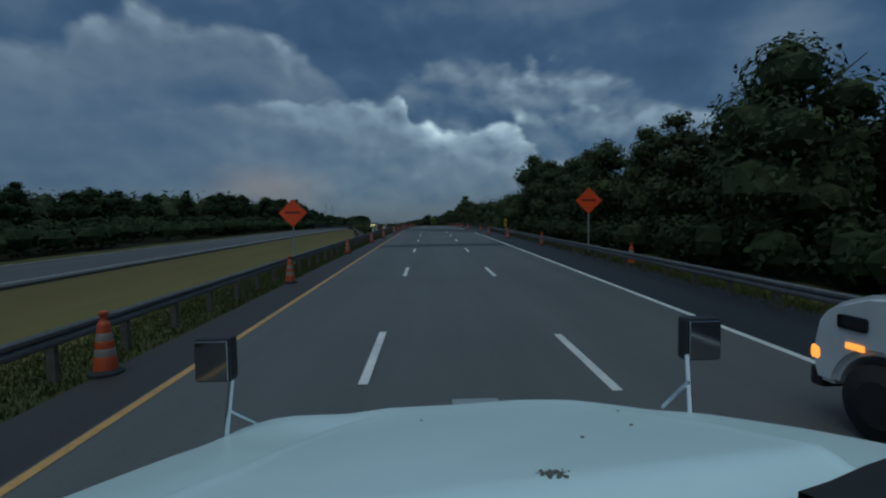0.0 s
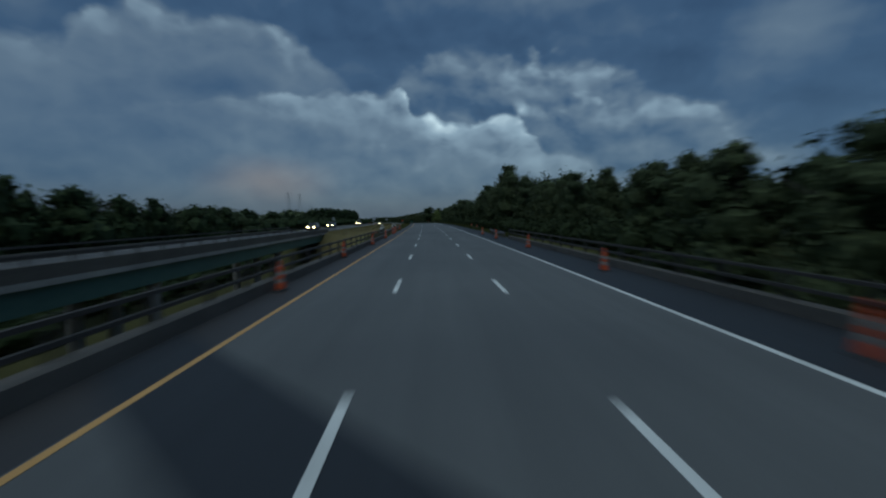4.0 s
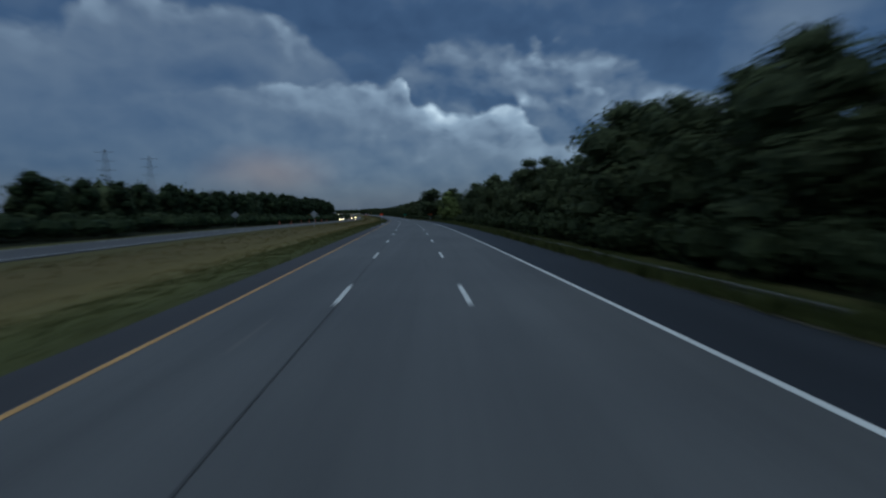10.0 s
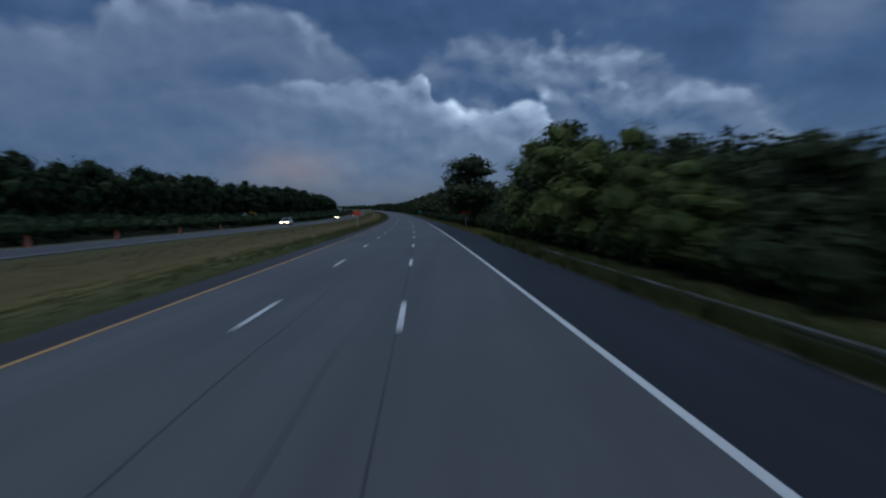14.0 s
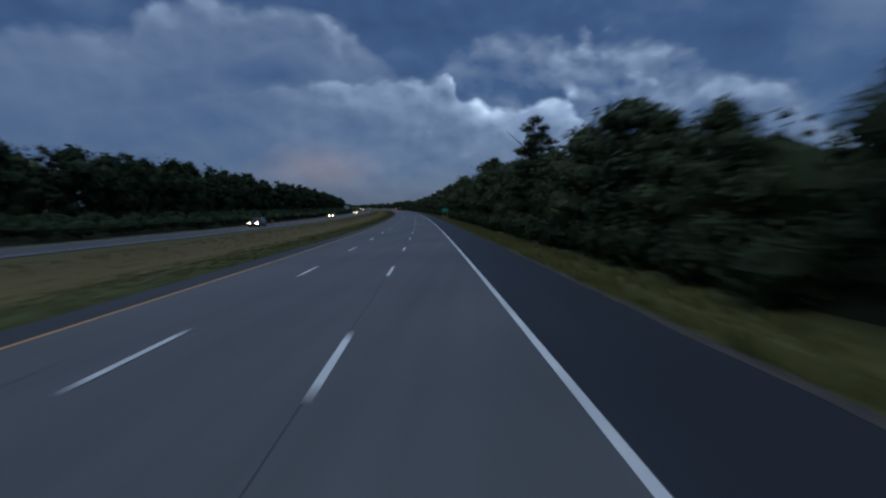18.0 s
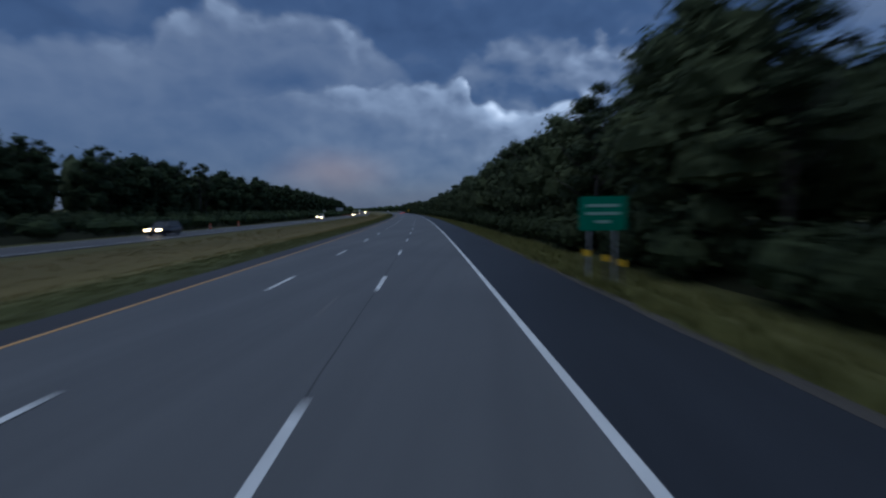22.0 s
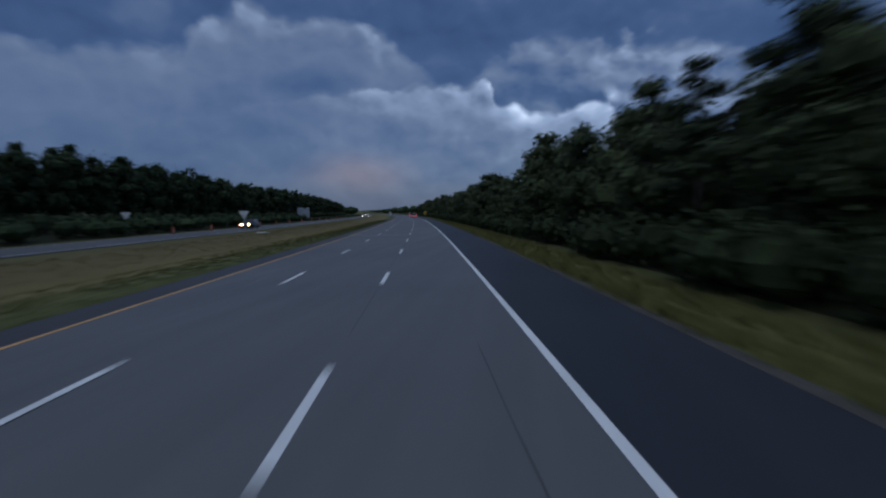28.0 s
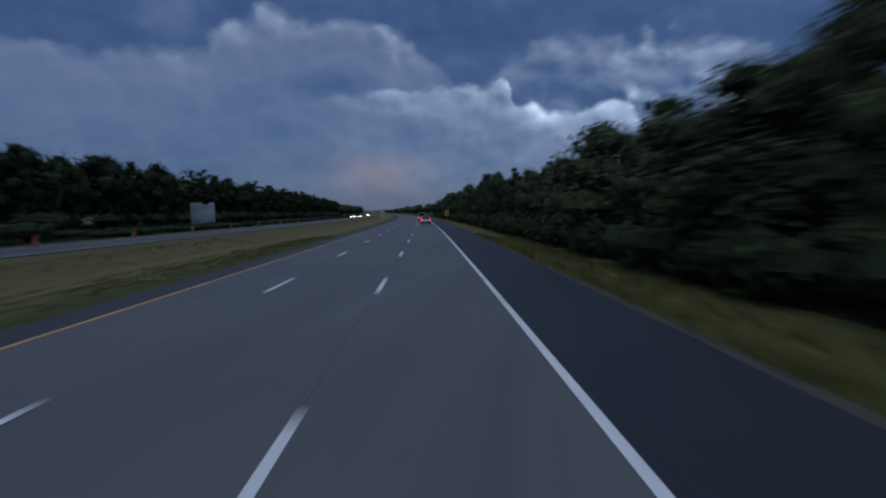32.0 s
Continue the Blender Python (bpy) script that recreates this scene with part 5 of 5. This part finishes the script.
verge_grass("verge_grass", 41, 176, 450, 9000, 9.1, 13.4, 0.42, "tall green grass on the verge before the trees", "verge_blade")
verge_grass("verge_grass", 47, 450, 960, 17000, 9.1, 13.6, 0.34, "tall yellow-green grass on the verge before the trees", "dry_verge_blade")
verge_grass("verge_grass", 42, -15, 90, 12000, 8.6, 12.5, 0.2, "rough grass behind the guardrail before the bridge", "verge_blade", 0.014)
verge_grass("verge_grass", 43, 176, 960, 20000, -9.8, -6.4, 0.10, "mown green grass along the median's edge", "mown_blade")
verge_grass("verge_grass", 44, -15, 95, 26000, -10.5, -6.5, 0.12, "green grass round the guardrail in the median", "verge_blade", 0.012)
verge_grass("verge_grass", 45, 200, 960, 15000, -20.5, -9.5, 0.13, "dry yellow grass in the wide median")


verge_grass("verge_grass", 46, 200, 440, 9000, 8.95, 10.2, 0.62, "tall grass grown round the roadside guardrail", "verge_blade")


# ---- the truck that carries the camera, at the start ----
def roll_left(x, y, z, k=math.tan(radians(3.5))):
    return (x + 0.16, y, z + k * x)


truck = thing("truck_front", stand(0.0, -0.81, 0.0), "white semi-truck bonnet with fender mirrors, dusty and bug-stained", "truck")
nu, nv = 121, 56
LEFT_CREASE = ([0.4, 0.96, 1.14, 1.43, 1.81, 2.22, 2.6], [-0.76, -0.71, -0.67, -0.63, -0.53, -0.36, -0.12])
RIGHT_CREASE = ([0.4, 0.94, 1.28, 1.63, 2.05, 2.5], [0.66, 0.65, 0.62, 0.53, 0.36, 0.1])


def bonnet_front(u):
    return float(np.interp(u, [-1, -0.93, -0.84, -0.3, 0.34, 0.6, 0.78, 0.93, 1], [2.15, 2.42, 2.58, 2.66, 2.6, 2.38, 2.15, 1.93, 1.6]))


def bonnet_height(x, y):
    left, right = float(np.interp(y, *LEFT_CREASE)), float(np.interp(y, *RIGHT_CREASE))
    inside = float(smooth(-0.05, 0.012, x - left) * smooth(-0.05, 0.012, right - x))
    fade = float(smooth(2.45, 1.9, y))
    z = 1.53 + 0.30 * max(0.0, 2.6 - y) ** 0.95 + 0.045 * (1.0 - fade * (1.0 - inside))
    # a rounded bead runs along both creases, and a step crosses before the windscreen
    bead = math.exp(-((x - left - 0.01) / 0.016) ** 2) + 0.6 * math.exp(-((x - right + 0.01) / 0.016) ** 2)
    step = 0.835 + 0.13 * (x + 0.14)
    return z + 0.009 * bead * fade - 0.05 * float(smooth(0.0, 0.16, step - y)) * inside


bm = bmesh.new()
grid = []
for i in range(nu):
    u = -1 + 2 * i / (nu - 1)
    x = -0.085 + 1.06 * u
    yf = bonnet_front(u)
    col = []
    for j in range(nv):
        y = 0.45 + (yf - 0.45) * j / (nv - 1)
        z = bonnet_height(x, y) - 0.02 * abs(u) ** 7 + (0.02 if u < -0.5 else 0.0) * min(1.0, (-u - 0.5) * 4) - 0.03 * (j / (nv - 1)) ** 12
        col.append(bm.verts.new(roll_left(x, y, z)))
    grid.append(col)
for i in range(nu - 1):
    for j in range(nv - 1):
        bm.faces.new((grid[i][j], grid[i + 1][j], grid[i + 1][j + 1], grid[i][j + 1]))
rim = [grid[0][j] for j in range(nv)] + [grid[i][nv - 1] for i in range(1, nu)] + [grid[nu - 1][j] for j in range(nv - 2, -1, -1)]
prev = rim
for out, down in ((0.03, 0.03), (0.05, 0.10), (0.06, 0.30), (0.05, 0.75)):
    ring = []
    for v in rim:
        c = Vector((v.co.x - 0.16, v.co.y - 1.0, 0)).normalized()
        ring.append(bm.verts.new((v.co.x + c.x * out, v.co.y + c.y * out, v.co.z - down)))
    for k in range(len(rim) - 1):
        bm.faces.new((prev[k], prev[k + 1], ring[k + 1], ring[k]))
    prev = ring
part("hood", bm, "hood_paint", truck, "pale blue-white painted bonnet with raised centre panel", True)
part("grille", box(-0.42, 0.74, 2.3, 2.6, 0.62, 1.2, 0.05), "chrome", truck)
part("bumper", box(-1.05, 1.35, 2.15, 2.62, 0.35, 0.62, 0.08), "chrome", truck)
part("badge", box(0.12, 0.39, 2.54, 2.68, 1.50, 1.558, 0.008), "sign_back", truck, "grey metal badge plate")
for sx in (-1, 1):
    wx = 0.16 + sx * 1.03
    wh = part("wheel", rod((wx - 0.15, 1.35, 0.52), (wx + 0.15, 1.35, 0.52), 0.52, None, 28), "rubber", truck, "", True)
    part("rim", rod((wx - 0.16, 1.35, 0.52), (wx + 0.16, 1.35, 0.52), 0.29, None, 20), "chrome", wh)
    mx = -0.965 if sx < 0 else 1.245
    mz = 1.99 if sx < 0 else 2.035
    fx, fy = (-1.10, 2.1) if sx < 0 else (0.90, 1.84)
    foot = roll_left(fx, fy, bonnet_height(fx, fy))
    bx, by = (-1.03, 2.36) if sx < 0 else (0.865, 2.0)
    brace_foot = roll_left(bx, by, bonnet_height(bx, by) - 0.02)
    mirror = part("fender_mirror", box(mx - 0.083, mx + 0.083, 2.06, 2.14, mz - 0.1, mz + 0.1, 0.02), "black_plastic", truck, "black fender mirror housing")
    part("glass", box(mx - 0.072, mx + 0.072, 2.048, 2.062, mz - 0.088, mz + 0.088, 0.004), "mirror_glass", mirror)
    px = mx + (0.07 if sx < 0 else -0.055)
    part("pole", rod((foot[0], foot[1], foot[2] - 0.04), (px, 2.1, mz - 0.05), 0.012, None, 10), "chrome", mirror)
    part("brace", rod(brace_foot, (foot[0] + (px - foot[0]) * 0.4, foot[1] + (2.1 - foot[1]) * 0.4, foot[2] + (mz - 0.05 - foot[2]) * 0.4), 0.009, None, 8), "chrome", mirror)
rng = np.random.default_rng(3)
bm = bmesh.new()
for k in range(60):
    x, y = 0.075 + 0.010 * rng.normal(), 0.885 + 0.012 * rng.normal()
    z = bonnet_height(x, y) + 0.003
    rod(roll_left(x, y, z - 0.006), roll_left(x, y, z), 0.0042 * (0.2 + rng.random() ** 2), None, 7, bm)
part("bug_splatter", bm, "stain", truck, "dried grey bug stain")
for x, y, r in ((0.24, 1.2, 0.006), (0.42, 1.31, 0.006), (-0.68, 1.8, 0.008), (-0.9, 1.6, 0.005), (0.5, 1.6, 0.005), (-0.2, 1.8, 0.005)):
    z = bonnet_height(x, y)
    part("bug_speck", rod(roll_left(x, y, z - 0.004), roll_left(x, y, z + 0.002), r, None, 8), "stain", truck)

bm = bmesh.new()
ends = ((0.46, 0.75), (0.54, 0.78), (0.64, 0.815), (0.76, 0.88), (0.98, 0.98))
rows_ = [[bm.verts.new(roll_left(x, y, bonnet_height(x, y) + 0.02 - lower)) for x, y in ((x, y - back) for x, y in ends)] for back, lower in ((0.0, 0.06), (0.0, 0.0), (0.3, 0.0), (0.3, 0.06))]
for a, b in zip(rows_, rows_[1:] + rows_[:1]):
    for i in range(len(ends) - 1):
        bm.faces.new((a[i], a[i + 1], b[i + 1], b[i]))
part("cowl_edge", bm, "rubber", truck, "black plastic cowl at the windscreen's foot")


# ---- the high white car alongside at the start ----
def high_car(m):
    t = thing("car", m, "white high-riding car alongside with amber lamps lit", "car", "cars on the highway")
    arch = [(-0.85 - 0.54 * math.cos(a), 0.42 + 0.52 * math.sin(a)) for a in np.linspace(0.06, math.pi - 0.06, 13)]
    rear = [(-3.55 - 0.54 * math.cos(a), 0.42 + 0.52 * math.sin(a)) for a in np.linspace(0.06, math.pi - 0.06, 13)]
    side = [(-0.05, 0.45), (0.02, 0.62), (0.02, 0.95), (-0.03, 1.18), (-0.12, 1.30), (-0.35, 1.46), (-0.7, 1.58), (-1.6, 1.66), (-4.5, 1.66), (-4.75, 1.5), (-4.75, 0.5)] + rear + [(-2.9, 0.45), (-1.5, 0.45)] + arch
    bm = prism(side, 0.0, 2.0, None, "x")
    bmesh.ops.recalc_face_normals(bm, faces=bm.faces)
    bmesh.ops.bevel(bm, geom=[e for e in bm.edges if e.calc_face_angle(0) > 1.2], offset=0.06, segments=3, affect="EDGES")
    part("body", bm, "car_white", t)
    bm = bmesh.new()
    a = [bm.verts.new((x, y, 1.62)) for x, y in ((0.08, -4.4), (1.92, -4.4), (1.92, -1.6), (0.08, -1.6))]
    b = [bm.verts.new((x, y, 2.15)) for x, y in ((0.25, -4.1), (1.75, -4.1), (1.75, -2.3), (0.25, -2.3))]
    for i in range(4):
        bm.faces.new((a[i], a[(i + 1) % 4], b[(i + 1) % 4], b[i]))
    bm.faces.new(b)
    part("window_glass", bm, "tinted_glass", t, "dark tinted windows")
    part("roof", box(0.22, 1.78, -4.15, -2.25, 2.14, 2.2, 0.025), "car_white", t)
    part("corner_lamp", box(-0.012, 0.16, -0.12, 0.035, 0.70, 0.88, 0.05), "amber_light", t, "lit amber corner lamp")
    part("side_marker", box(-0.02, 0.01, -0.68, -0.46, 0.94, 1.01, 0.01), "amber_light", t, "lit amber side marker")
    # dark plate on the flank, above the side marker
    part("side_vent", box(-0.012, 0.01, -0.72, -0.36, 1.16, 1.32, 0.04), "black_plastic", t)
    part("bumper", box(0.05, 1.95, -0.1, 0.1, 0.35, 0.6, 0.05), "black_plastic", t)
    for x in (0.12, 1.88):
        for y in (-0.85, -3.55):
            wh = part("wheel", rod((x - 0.13, y, 0.42), (x + 0.13, y, 0.42), 0.42, None, 24), "rubber", t, "", True)
            part("rim", rod((x - 0.138, y, 0.42), (x + 0.138, y, 0.42), 0.25, None, 18), "black_plastic", wh)


high_car(stand(5.55, 3.92, 0.03))
